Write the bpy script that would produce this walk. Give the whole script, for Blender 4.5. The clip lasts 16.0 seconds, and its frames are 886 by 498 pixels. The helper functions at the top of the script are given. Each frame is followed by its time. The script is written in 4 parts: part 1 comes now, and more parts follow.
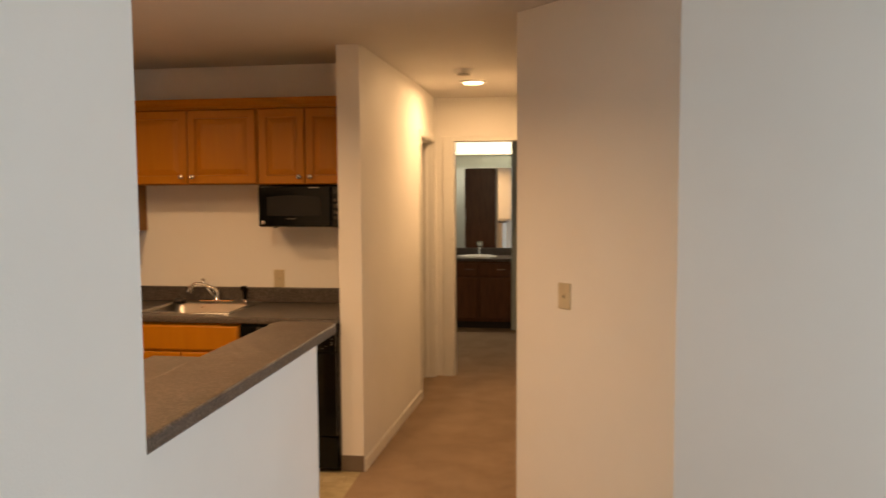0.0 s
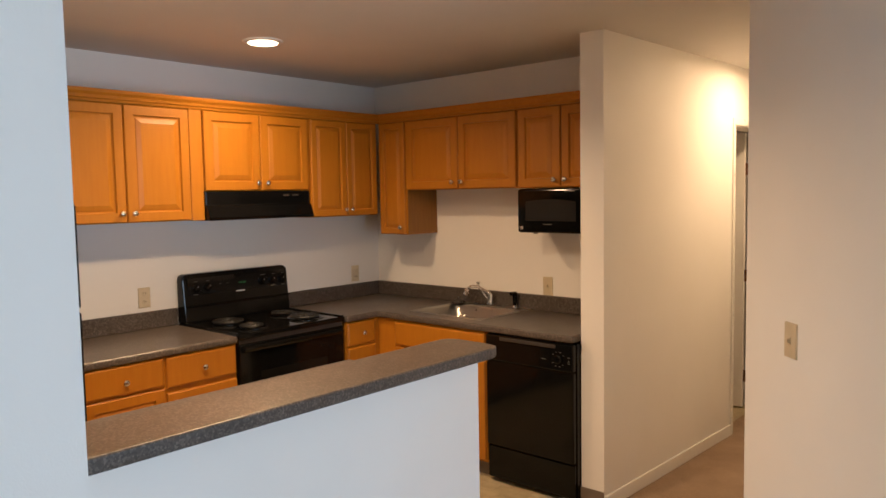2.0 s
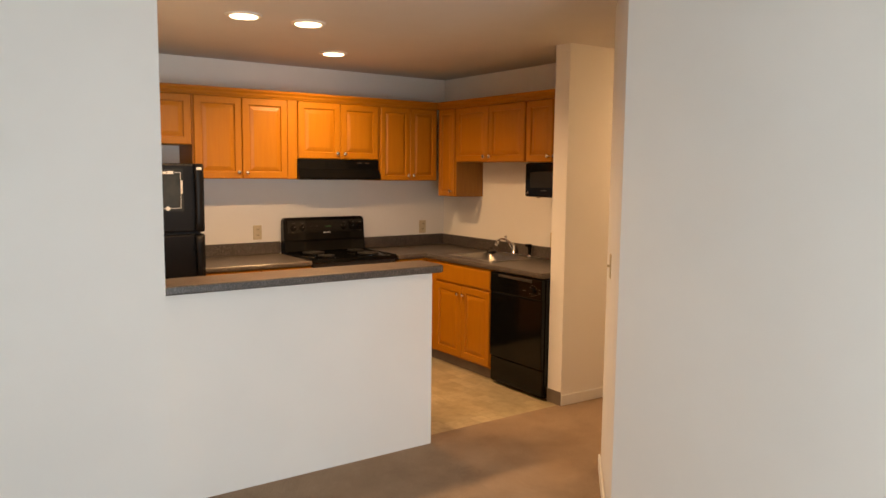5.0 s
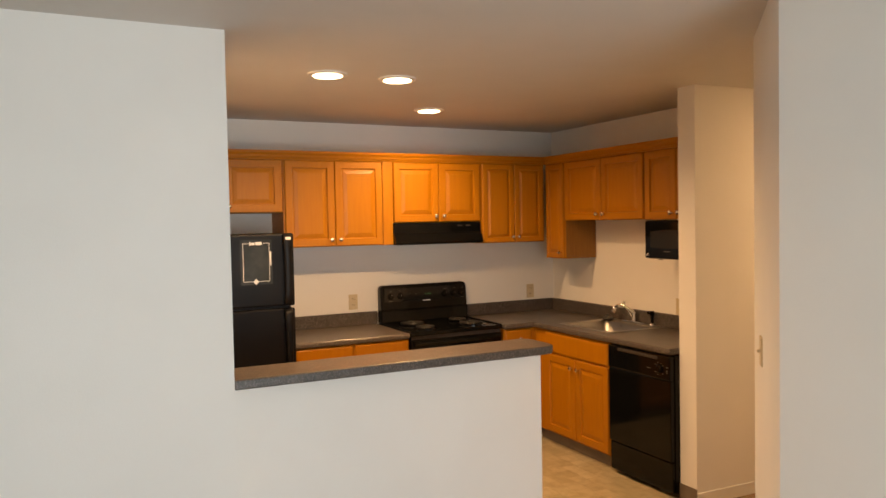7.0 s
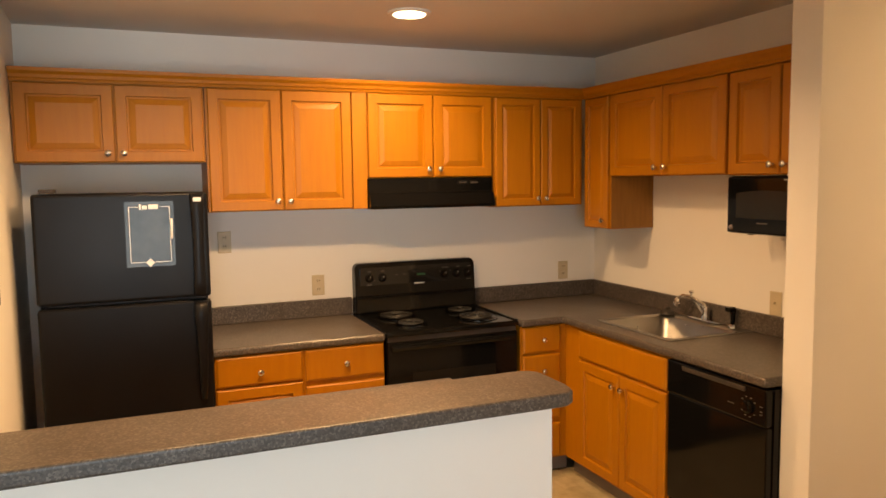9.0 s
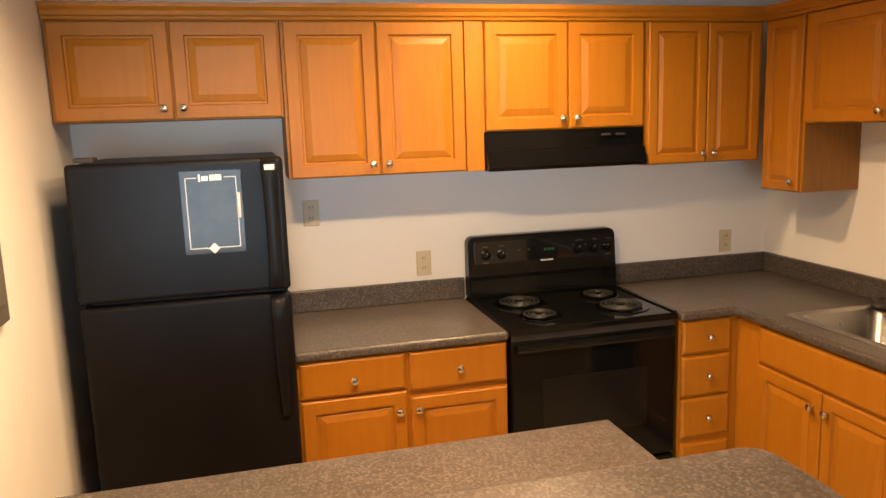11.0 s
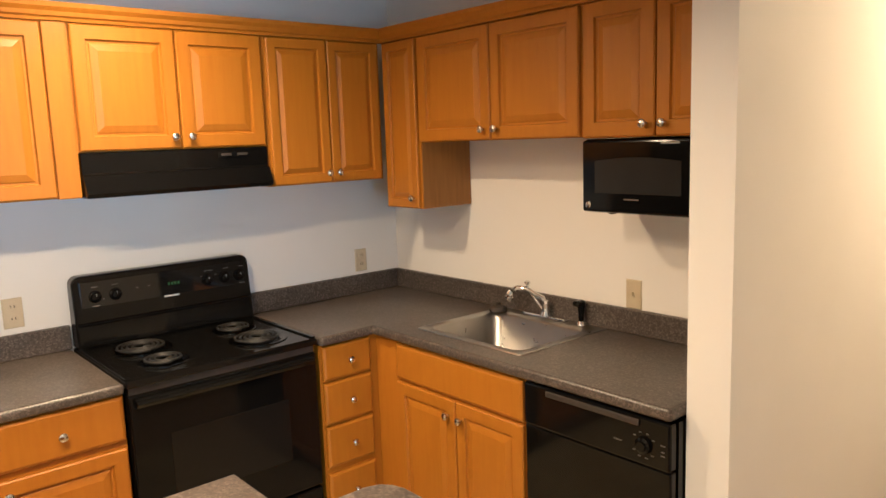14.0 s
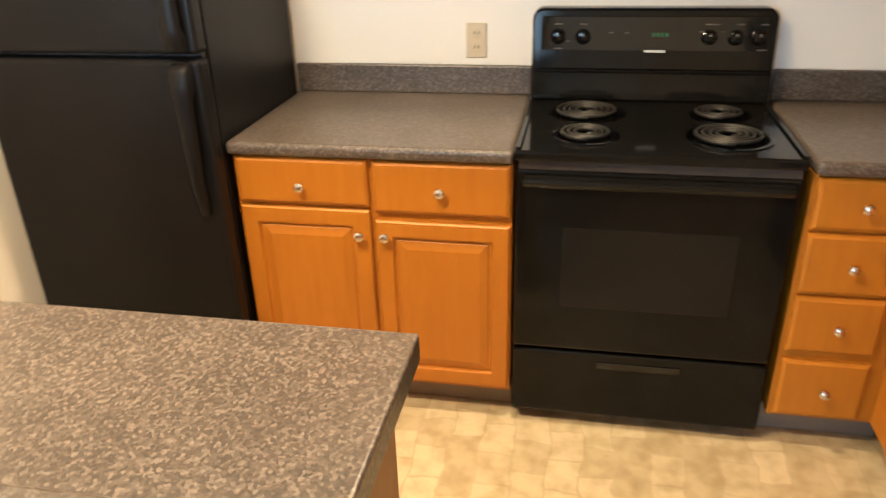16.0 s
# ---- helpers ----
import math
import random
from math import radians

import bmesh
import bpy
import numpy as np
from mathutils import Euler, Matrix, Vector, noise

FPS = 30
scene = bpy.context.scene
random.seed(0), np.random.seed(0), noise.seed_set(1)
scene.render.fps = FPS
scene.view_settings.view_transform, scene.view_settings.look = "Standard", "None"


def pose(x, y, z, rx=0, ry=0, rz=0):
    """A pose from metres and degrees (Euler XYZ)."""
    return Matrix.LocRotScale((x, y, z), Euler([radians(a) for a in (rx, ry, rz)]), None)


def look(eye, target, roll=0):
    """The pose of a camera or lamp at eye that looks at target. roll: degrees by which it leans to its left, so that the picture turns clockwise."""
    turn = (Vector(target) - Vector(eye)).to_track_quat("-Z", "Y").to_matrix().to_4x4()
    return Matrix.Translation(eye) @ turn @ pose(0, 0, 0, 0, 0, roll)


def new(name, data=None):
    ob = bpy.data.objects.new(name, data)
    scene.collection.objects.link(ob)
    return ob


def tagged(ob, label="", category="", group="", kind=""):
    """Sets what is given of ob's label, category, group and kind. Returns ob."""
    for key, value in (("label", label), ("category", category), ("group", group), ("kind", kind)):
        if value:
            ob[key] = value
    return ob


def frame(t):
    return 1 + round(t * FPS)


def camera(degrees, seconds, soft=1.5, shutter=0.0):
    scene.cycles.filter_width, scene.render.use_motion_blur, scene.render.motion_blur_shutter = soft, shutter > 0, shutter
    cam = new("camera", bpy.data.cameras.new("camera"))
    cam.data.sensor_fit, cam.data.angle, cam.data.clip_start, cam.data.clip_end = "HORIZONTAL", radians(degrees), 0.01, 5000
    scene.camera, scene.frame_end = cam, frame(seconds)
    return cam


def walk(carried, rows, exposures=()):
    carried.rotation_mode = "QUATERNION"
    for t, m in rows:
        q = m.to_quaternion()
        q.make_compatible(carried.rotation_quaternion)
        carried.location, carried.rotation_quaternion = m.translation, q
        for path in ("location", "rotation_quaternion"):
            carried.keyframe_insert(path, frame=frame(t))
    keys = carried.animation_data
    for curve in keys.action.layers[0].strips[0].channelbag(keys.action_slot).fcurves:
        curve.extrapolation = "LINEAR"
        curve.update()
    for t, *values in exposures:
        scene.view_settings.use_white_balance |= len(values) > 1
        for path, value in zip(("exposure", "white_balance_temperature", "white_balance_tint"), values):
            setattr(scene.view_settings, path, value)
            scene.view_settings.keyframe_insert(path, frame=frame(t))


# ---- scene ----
cam = camera(61.6, 16.0, shutter=0.25)
PATH = [
    (0, (0.266, 0.351, 1.62), (-0.013, 2.326, 1.479), -0.3),
    (0.5, (0.369, 0.57, 1.615), (-0.326, 2.438, 1.453), -1.3),
    (1, (0.647, 0.779, 1.643), (-0.286, 2.539, 1.467), -2.8),
    (1.5, (0.839, 0.964, 1.657), (-0.247, 2.635, 1.484), -1.8),
    (2, (1.087, 1.132, 1.675), (-0.229, 2.631, 1.527), -1.0),
    (2.5, (1.391, 1.248, 1.667), (-0.021, 2.65, 1.463), -1.9),
    (3, (1.699, 1.339, 1.658), (0.227, 2.667, 1.399), -1.5),
    (3.5, (1.962, 1.391, 1.632), (0.404, 2.625, 1.411), -0.7),
    (3.7, (2.08, 1.383, 1.628), (0.483, 2.569, 1.42), -0.8),
    (5.8, (3.071, 0.747, 1.656), (1.429, 1.871, 1.455), 1.2),
    (6, (3.03, 0.783, 1.68), (1.36, 1.872, 1.525), 1.2),
    (6.5, (2.722, 0.946, 1.733), (0.975, 1.915, 1.641), -0.2),
    (7, (2.434, 1.257, 1.711), (0.646, 2.151, 1.639), -1.1),
    (7.5, (2.075, 1.572, 1.684), (0.227, 2.333, 1.6), -2.4),
    (8, (1.711, 1.804, 1.715), (-0.143, 2.55, 1.636), -1.3),
    (8.5, (1.423, 2.056, 1.688), (-0.402, 2.867, 1.59), -0.5),
    (9, (1.167, 2.254, 1.694), (-0.675, 3.013, 1.511), -0.8),
    (9.5, (0.87, 2.347, 1.742), (-1.007, 2.973, 1.455), -1.6),
    (9.7, (0.784, 2.39, 1.746), (-1.123, 2.921, 1.46), -2.0),
    (11.8, (0.201, 2.442, 1.759), (-1.705, 2.937, 1.413), -1.8),
    (12, (0.193, 2.444, 1.757), (-1.696, 2.991, 1.391), -1.7),
    (12.5, (0.215, 2.479, 1.747), (-1.624, 3.184, 1.402), -1.1),
    (13, (0.216, 2.494, 1.76), (-1.497, 3.478, 1.446), -0.8),
    (13.5, (0.235, 2.524, 1.763), (-1.329, 3.739, 1.487), -1.4),
    (14, (0.193, 2.636, 1.718), (-1.306, 3.926, 1.424), -2.0),
    (14.5, (0.04, 2.889, 1.68), (-1.58, 3.996, 1.294), -0.9),
    (15, (-0.122, 3.127, 1.653), (-1.867, 3.941, 1.113), -0.3),
    (15.5, (-0.308, 3.327, 1.625), (-2.117, 3.595, 0.815), -1.0),
    (16, (-0.451, 3.588, 1.571), (-2.219, 3.237, 0.703), -1.6),
]
EXPOSURES = [
    (0.0, -0.64, 7050, 13),
    (0.5, -0.45, 6300, 10),
    (1.0, -0.40, 6100, 10),
    (2.0, -0.38, 5700, 9),
    (2.5, -0.38, 5700, 9),
    (3.5, -0.33, 7000, 10),
    (6.0, -0.38, 7050, 14),
    (8.0, -0.25, 7300, 10),
    (9.5, -0.06, 6900, 10),
    (12.0, 0.20, 5450, 4),
    (13.0, 0.25, 5200, 3),
    (14.5, 0.25, 5000, 2),
    (15.2, 0.42, 5050, 1),
    (16.0, 0.64, 5100, -2),
]
walk(cam, [(t, look(eye, target, roll)) for t, eye, target, roll in PATH], EXPOSURES)

# ---- light ----
world = bpy.data.worlds.new("world")
scene.world = world
world.use_nodes = True
wn, wl = world.node_tree.nodes, world.node_tree.links
sky = wn.new("ShaderNodeTexSky")
sky.sky_type, sky.sun_disc = "NISHITA", False
sky.sun_elevation, sky.sun_rotation = radians(40), radians(200)
wn["Background"].inputs["Strength"].default_value = 0.1
wl.new(sky.outputs[0], wn["Background"].inputs["Color"])
sun = new("sun", bpy.data.lights.new("sun", "SUN"))
sun.data.energy, sun.data.angle, sun.data.color = 1.0, radians(15), (1, 0.95, 0.88)
sun.matrix_world = look((0, 0, 0), (0.35, 0.7, -0.66))


def area_lamp(name, place, target, size, size_y, watts, colour, shape="RECTANGLE", spread_deg=180):
    ob = new(name, bpy.data.lights.new(name, "AREA"))
    ob.data.shape, ob.data.size, ob.data.size_y = shape, size, size_y
    ob.data.energy, ob.data.color = watts, colour
    ob.data.spread = radians(spread_deg)
    ob.matrix_world = look(place, target)
    return ob


DAY = (0.74, 0.88, 1.0)
WARM = (1.0, 0.62, 0.31)
CEIL = 2.486
area_lamp("window_daylight", (4.62, 1.9, 1.06), (0, 1.9, 1.06), 2.1, 2.0, 148, DAY)
LAMPS = ((-1.277, 2.467), (-1.267, 2.852), (-2.208, 3.490))
for lx, ly in LAMPS:
    area_lamp("downlight", (lx, ly, CEIL - 0.022), (lx, ly, 0), 0.14, 0.14, 26.5, WARM, "DISK", 156)
area_lamp("hall_downlight", (-0.30, 6.03, CEIL - 0.022), (-0.30, 6.03, 0), 0.16, 0.16, 24, WARM, "DISK", 178)
area_lamp("vanity_glow", (-0.6, 9.66, 2.14), (-0.6, 8.8, 0.6), 0.8, 0.14, 14, (1.0, 0.86, 0.66))

# ---- materials ----


def material(name, colour, rough=0.5, metal=0.0):
    m = bpy.data.materials.new(name)
    m.use_nodes = True
    b = m.node_tree.nodes["Principled BSDF"]
    b.inputs["Base Color"].default_value = (*colour, 1)
    b.inputs["Roughness"].default_value = rough
    b.inputs["Metallic"].default_value = metal
    return m, m.node_tree.nodes, m.node_tree.links, b


def noise_node(n, l, scale, detail=3.0, stretch=(1, 1, 1), coords="Object", offset=True):
    tc, mp = n.new("ShaderNodeTexCoord"), n.new("ShaderNodeMapping")
    mp.inputs["Scale"].default_value = stretch
    if offset:
        info, mul = n.new("ShaderNodeObjectInfo"), n.new("ShaderNodeVectorMath")
        mul.operation = "SCALE"
        mul.inputs[0].default_value = (13.1, 7.7, 5.3)
        l.new(info.outputs["Random"], mul.inputs["Scale"])
        l.new(mul.outputs[0], mp.inputs["Location"])
    l.new(tc.outputs[coords], mp.inputs["Vector"])
    t = n.new("ShaderNodeTexNoise")
    t.inputs["Scale"].default_value, t.inputs["Detail"].default_value = scale, detail
    l.new(mp.outputs[0], t.inputs["Vector"])
    return t


def ramp(n, l, source, stops):
    r = n.new("ShaderNodeValToRGB")
    while len(r.color_ramp.elements) < len(stops):
        r.color_ramp.elements.new(0.5)
    for e, (p, c) in zip(r.color_ramp.elements, stops):
        e.position, e.color = p, (*c, 1)
    l.new(source, r.inputs[0])
    return r


def bump(n, l, b, source, strength, distance):
    u = n.new("ShaderNodeBump")
    u.inputs["Strength"].default_value, u.inputs["Distance"].default_value = strength, distance
    l.new(source, u.inputs["Height"])
    l.new(u.outputs[0], b.inputs["Normal"])
    return u


def spread(n, l, b, source, low, high):
    r = n.new("ShaderNodeMapRange")
    r.inputs["From Min"].default_value, r.inputs["From Max"].default_value = 0.3, 0.7
    r.inputs["To Min"].default_value, r.inputs["To Max"].default_value = low, high
    l.new(source, r.inputs["Value"])
    l.new(r.outputs[0], b.inputs["Roughness"])


def mottled(name, c0, c1, scale, rough, bump_scale=0, bump_size=0.001, metal=0.0, gloss=0.08, stretch=(1, 1, 1), shine=0.5):
    """A surface with broad stains, uneven gloss and fine relief."""
    m, n, l, b = material(name, c0, rough, metal)
    b.inputs["Specular IOR Level"].default_value = shine
    t = noise_node(n, l, scale, 4, stretch)
    r = ramp(n, l, t.outputs["Fac"], ((0.35, c0), (0.65, c1)))
    l.new(r.outputs[0], b.inputs["Base Color"])
    spread(n, l, b, noise_node(n, l, scale * 4.3, 3, stretch).outputs["Fac"], rough - gloss, rough + gloss)
    if bump_scale:
        bump(n, l, b, noise_node(n, l, bump_scale, 2).outputs["Fac"], 0.4, bump_size)
    return m


def wood(name, dark, light):
    m, n, l, b = material(name, light, 0.34)
    b.inputs["Specular IOR Level"].default_value = 0.36
    grain = noise_node(n, l, 5, 5, (9, 9, 0.9))
    fine = noise_node(n, l, 60, 3, (6, 6, 0.35))
    r = ramp(n, l, grain.outputs["Fac"], ((0.3, dark), (0.62, light)))
    r2 = ramp(n, l, fine.outputs["Fac"], ((0.35, (0.90, 0.88, 0.85)), (0.6, (1, 1, 1))))
    mix = n.new("ShaderNodeMix")
    mix.data_type, mix.blend_type = "RGBA", "MULTIPLY"
    mix.inputs[0].default_value = 0.2
    l.new(r.outputs[0], mix.inputs[6])
    l.new(r2.outputs[0], mix.inputs[7])
    l.new(mix.outputs[2], b.inputs["Base Color"])
    spread(n, l, b, noise_node(n, l, 4, 3).outputs["Fac"], 0.40, 0.48)
    bump(n, l, b, fine.outputs["Fac"], 0.12, 0.0006)
    return m


def laminate(name):
    """Speckled stone-look laminate in grey, tan and near-black flecks."""
    m, n, l, b = material(name, (0.2, 0.17, 0.15), 0.3)
    t = noise_node(n, l, 130, 3, offset=False)
    t.inputs["Roughness"].default_value = 0.7
    cells, tc = n.new("ShaderNodeTexVoronoi"), n.new("ShaderNodeTexCoord")
    cells.inputs["Scale"].default_value = 175
    l.new(tc.outputs["Object"], cells.inputs["Vector"])
    pick = n.new("ShaderNodeSeparateColor")
    l.new(cells.outputs["Color"], pick.inputs[0])
    blend = n.new("ShaderNodeMath")
    blend.operation = "MULTIPLY_ADD"
    blend.inputs[1].default_value = 0.45
    l.new(pick.outputs[0], blend.inputs[0])
    half = n.new("ShaderNodeMath")
    half.operation = "MULTIPLY"
    half.inputs[1].default_value = 0.55
    l.new(t.outputs["Fac"], half.inputs[0])
    l.new(half.outputs[0], blend.inputs[2])
    r = ramp(n, l, blend.outputs[0], ((0.25, (0.052, 0.043, 0.037)), (0.42, (0.070, 0.057, 0.048)), (0.58, (0.098, 0.081, 0.069)), (0.76, (0.168, 0.141, 0.122))))
    big = noise_node(n, l, 9, 3, offset=False)
    r2 = ramp(n, l, big.outputs["Fac"], ((0.3, (0.82, 0.82, 0.82)), (0.7, (1, 1, 1))))
    mix = n.new("ShaderNodeMix")
    mix.data_type, mix.blend_type = "RGBA", "MULTIPLY"
    mix.inputs[0].default_value = 1
    l.new(r.outputs[0], mix.inputs[6])
    l.new(r2.outputs[0], mix.inputs[7])
    l.new(mix.outputs[2], b.inputs["Base Color"])
    spread(n, l, b, noise_node(n, l, 3, 3).outputs["Fac"], 0.30, 0.36)
    bump(n, l, b, t.outputs["Fac"], 0.1, 0.0003)
    return m


def carpet(name):
    m, n, l, b = material(name, (0.3, 0.22, 0.16), 0.95)
    t = noise_node(n, l, 260, 3, offset=False)
    wide = noise_node(n, l, 5, 4, offset=False)
    r = ramp(n, l, t.outputs["Fac"], ((0.3, (0.23, 0.150, 0.090)), (0.7, (0.52, 0.375, 0.25))))
    r2 = ramp(n, l, wide.outputs["Fac"], ((0.3, (0.78, 0.76, 0.74)), (0.7, (1, 1, 1))))
    mix = n.new("ShaderNodeMix")
    mix.data_type, mix.blend_type = "RGBA", "MULTIPLY"
    mix.inputs[0].default_value = 1
    l.new(r.outputs[0], mix.inputs[6])
    l.new(r2.outputs[0], mix.inputs[7])
    l.new(mix.outputs[2], b.inputs["Base Color"])
    bump(n, l, b, t.outputs["Fac"], 1.0, 0.006)
    return m


def vinyl(name):
    """Sheet vinyl printed with soft irregular stone blocks."""
    m, n, l, b = material(name, (0.5, 0.4, 0.25), 0.38)
    tc = n.new("ShaderNodeTexCoord")
    warp = noise_node(n, l, 7, 3, offset=False)
    add = n.new("ShaderNodeVectorMath")
    add.operation = "MULTIPLY_ADD"
    add.inputs[1].default_value = (0.06, 0.06, 0)
    l.new(warp.outputs["Color"], add.inputs[0])
    l.new(tc.outputs["Object"], add.inputs[2])
    br = n.new("ShaderNodeTexBrick")
    br.inputs["Scale"].default_value = 4.4
    br.inputs["Color1"].default_value, br.inputs["Color2"].default_value = (0.55, 0.465, 0.30, 1), (0.42, 0.345, 0.205, 1)
    br.inputs["Mortar"].default_value = (0.44, 0.36, 0.225, 1)
    br.inputs["Mortar Size"].default_value, br.inputs["Mortar Smooth"].default_value = 0.03, 1.0
    br.inputs["Brick Width"].default_value, br.inputs["Row Height"].default_value = 0.6, 0.45
    l.new(add.outputs[0], br.inputs["Vector"])
    blot = noise_node(n, l, 16, 5, offset=False)
    r2 = ramp(n, l, blot.outputs["Fac"], ((0.32, (0.76, 0.73, 0.66)), (0.6, (1, 1, 1))))
    mix = n.new("ShaderNodeMix")
    mix.data_type, mix.blend_type = "RGBA", "MULTIPLY"
    mix.inputs[0].default_value = 1
    l.new(br.outputs["Color"], mix.inputs[6])
    l.new(r2.outputs[0], mix.inputs[7])
    l.new(mix.outputs[2], b.inputs["Base Color"])
    spread(n, l, b, blot.outputs["Fac"], 0.3, 0.48)
    bump(n, l, b, blot.outputs["Fac"], 0.1, 0.001)
    return m


def glowing(name, colour, strength):
    m, n, l, b = material(name, colour, 0.4)
    b.inputs["Emission Color"].default_value = (*colour, 1)
    b.inputs["Emission Strength"].default_value = strength
    return m


M_WALL = mottled("wall_paint", (0.86, 0.835, 0.785), (0.83, 0.805, 0.755), 1.6, 0.62, 190, 0.0009)
# ceiling colour is darkened below the walls to stand in for weaker light
M_CEIL = mottled("dimmed_ceiling_paint", (0.67, 0.64, 0.60), (0.63, 0.60, 0.56), 1.3, 0.8, 120, 0.0015)
M_TRIM = mottled("white_trim_paint", (0.82, 0.80, 0.75), (0.78, 0.76, 0.71), 3, 0.35)
M_BATH = mottled("cool_grey_wall_paint", (0.58, 0.65, 0.64), (0.54, 0.61, 0.60), 1.6, 0.6, 190, 0.0009)
M_WOOD = wood("honey_maple", (0.385, 0.139, 0.003), (0.412, 0.154, 0.004))
M_VENEER = wood("raw_maple_veneer", (0.25, 0.110, 0.020), (0.30, 0.135, 0.026))
M_BROWN = wood("dark_brown_wood", (0.10, 0.040, 0.02), (0.16, 0.065, 0.03))
M_LAM = laminate("speckled_laminate")
M_CARPET = carpet("beige_carpet")
M_VINYL = vinyl("stone_look_vinyl")
M_BLACK = mottled("black_enamel", (0.004, 0.004, 0.004), (0.005, 0.005, 0.005), 5, 0.09, gloss=0.015, shine=0.22)
M_FRIDGE = mottled("black_pebbled_steel", (0.005, 0.005, 0.006), (0.007, 0.007, 0.008), 4, 0.38, 420, 0.0001, gloss=0.012, shine=0.17)
M_GLASSY = mottled("black_glass", (0.006, 0.006, 0.006), (0.008, 0.008, 0.008), 3, 0.06, gloss=0.02)
M_WINDOW = mottled("tinted_oven_glass", (0.009, 0.008, 0.007), (0.011, 0.010, 0.009), 3, 0.12, gloss=0.02, shine=0.2)
M_MWGLASS = mottled("grey_microwave_glass", (0.020, 0.019, 0.018), (0.024, 0.023, 0.022), 3, 0.2, gloss=0.02, shine=0.2)
M_COIL = mottled("burnt_coil_metal", (0.010, 0.010, 0.009), (0.017, 0.016, 0.015), 30, 0.5, gloss=0.08, metal=0.2)
M_PAN = mottled("worn_black_pan", (0.07, 0.068, 0.066), (0.04, 0.039, 0.038), 20, 0.2, gloss=0.06, metal=1.0)
M_STEEL = mottled("brushed_steel", (0.44, 0.43, 0.41), (0.40, 0.39, 0.37), 8, 0.30, 0, metal=1.0, gloss=0.03)
M_CHROME = mottled("chrome", (0.78, 0.77, 0.75), (0.72, 0.71, 0.70), 8, 0.10, metal=1.0, gloss=0.05)
M_NICKEL = mottled("satin_nickel", (0.66, 0.61, 0.55), (0.58, 0.54, 0.49), 20, 0.24, metal=1.0)
M_IVORY = mottled("ivory_plastic", (0.62, 0.53, 0.36), (0.58, 0.49, 0.33), 20, 0.4)
M_SLOT = mottled("dark_slot", (0.03, 0.025, 0.02), (0.04, 0.03, 0.025), 30, 0.6)
M_KICK = mottled("grey_brown_vinyl_base", (0.19, 0.15, 0.115), (0.16, 0.125, 0.095), 9, 0.5)
M_PRINT = mottled("pale_print", (0.72, 0.72, 0.70), (0.66, 0.66, 0.64), 30, 0.4)
M_POSTER = mottled("glossy_dark_sheet", (0.022, 0.026, 0.028), (0.04, 0.046, 0.048), 9, 0.10, gloss=0.02, shine=0.2)
M_PANELBOX = mottled("grey_painted_steel", (0.33, 0.31, 0.28), (0.29, 0.27, 0.25), 6, 0.45)
M_BREAKER = mottled("dark_grey_painted_steel", (0.13, 0.12, 0.10), (0.11, 0.10, 0.085), 6, 0.45)
M_PORCELAIN = mottled("white_porcelain", (0.85, 0.85, 0.84), (0.82, 0.82, 0.81), 5, 0.12, gloss=0.04)
M_LENS = glowing("lamp_lens", (1.0, 0.74, 0.45), 9)
M_VALANCE = glowing("vanity_lamp_diffuser", (1.0, 0.83, 0.55), 3.0)
M_GREEN = glowing("green_clock_digits", (0.02, 0.14, 0.04), 0.012)
M_MIRROR = material("mirror", (0.86, 0.88, 0.87), 0.02, 1.0)[0]
M_GLASS, gn, gl, gb = material("window_glass", (1, 1, 1), 0.02)
gb.inputs["Transmission Weight"].default_value = 1.0
M_GROUND = mottled("lawn", (0.05, 0.08, 0.03), (0.07, 0.10, 0.04), 0.6, 0.9, 20, 0.02)

# ---- builders ----


def finish(name, bm, mat, parent=None, smooth=False, bevel=0.0, segments=2):
    """Turns a bmesh in world metres into an object with its origin at its own middle."""
    bmesh.ops.recalc_face_normals(bm, faces=bm.faces)
    lo = Vector([min(v.co[i] for v in bm.verts) for i in range(3)])
    hi = Vector([max(v.co[i] for v in bm.verts) for i in range(3)])
    mid = (lo + hi) / 2
    mid.z = lo.z
    bmesh.ops.translate(bm, verts=bm.verts, vec=-mid)
    me = bpy.data.meshes.new(name)
    bm.to_mesh(me)
    bm.free()
    me.materials.append(mat)
    if smooth:
        me.shade_smooth()
    ob = new(name, me)
    ob.location = mid
    if bevel:
        mod = ob.modifiers.new("edge", "BEVEL")
        mod.width, mod.segments, mod.limit_method, mod.angle_limit = bevel, segments, "ANGLE", radians(50)
    if parent is not None:
        adopt(ob, parent)
    return ob


def adopt(ob, parent):
    off = Vector(parent.location)
    up = parent.parent
    while up is not None:
        off = off + Vector(up.location) - Vector(up.location)
        up = up.parent
    ob.parent = parent
    ob.matrix_parent_inverse = Matrix.Translation(-off)
    return ob


def base(name, x, y, z, label, category, group=""):
    e = new(name)
    e.empty_display_size = 0.1
    e.location = (x, y, z)
    return tagged(e, label, category, group)


def add_box(bm, x0, x1, y0, y1, z0, z1):
    v = [bm.verts.new((x, y, z)) for z in (z0, z1) for x, y in ((x0, y0), (x1, y0), (x1, y1), (x0, y1))]
    for f in ((0, 1, 2, 3), (4, 5, 6, 7), (0, 1, 5, 4), (1, 2, 6, 5), (2, 3, 7, 6), (3, 0, 4, 7)):
        bm.faces.new([v[i] for i in f])


def box(name, x0, x1, y0, y1, z0, z1, mat, parent=None, bevel=0.0, segments=2):
    bm = bmesh.new()
    add_box(bm, x0, x1, y0, y1, z0, z1)
    return finish(name, bm, mat, parent, bevel=bevel, segments=segments)


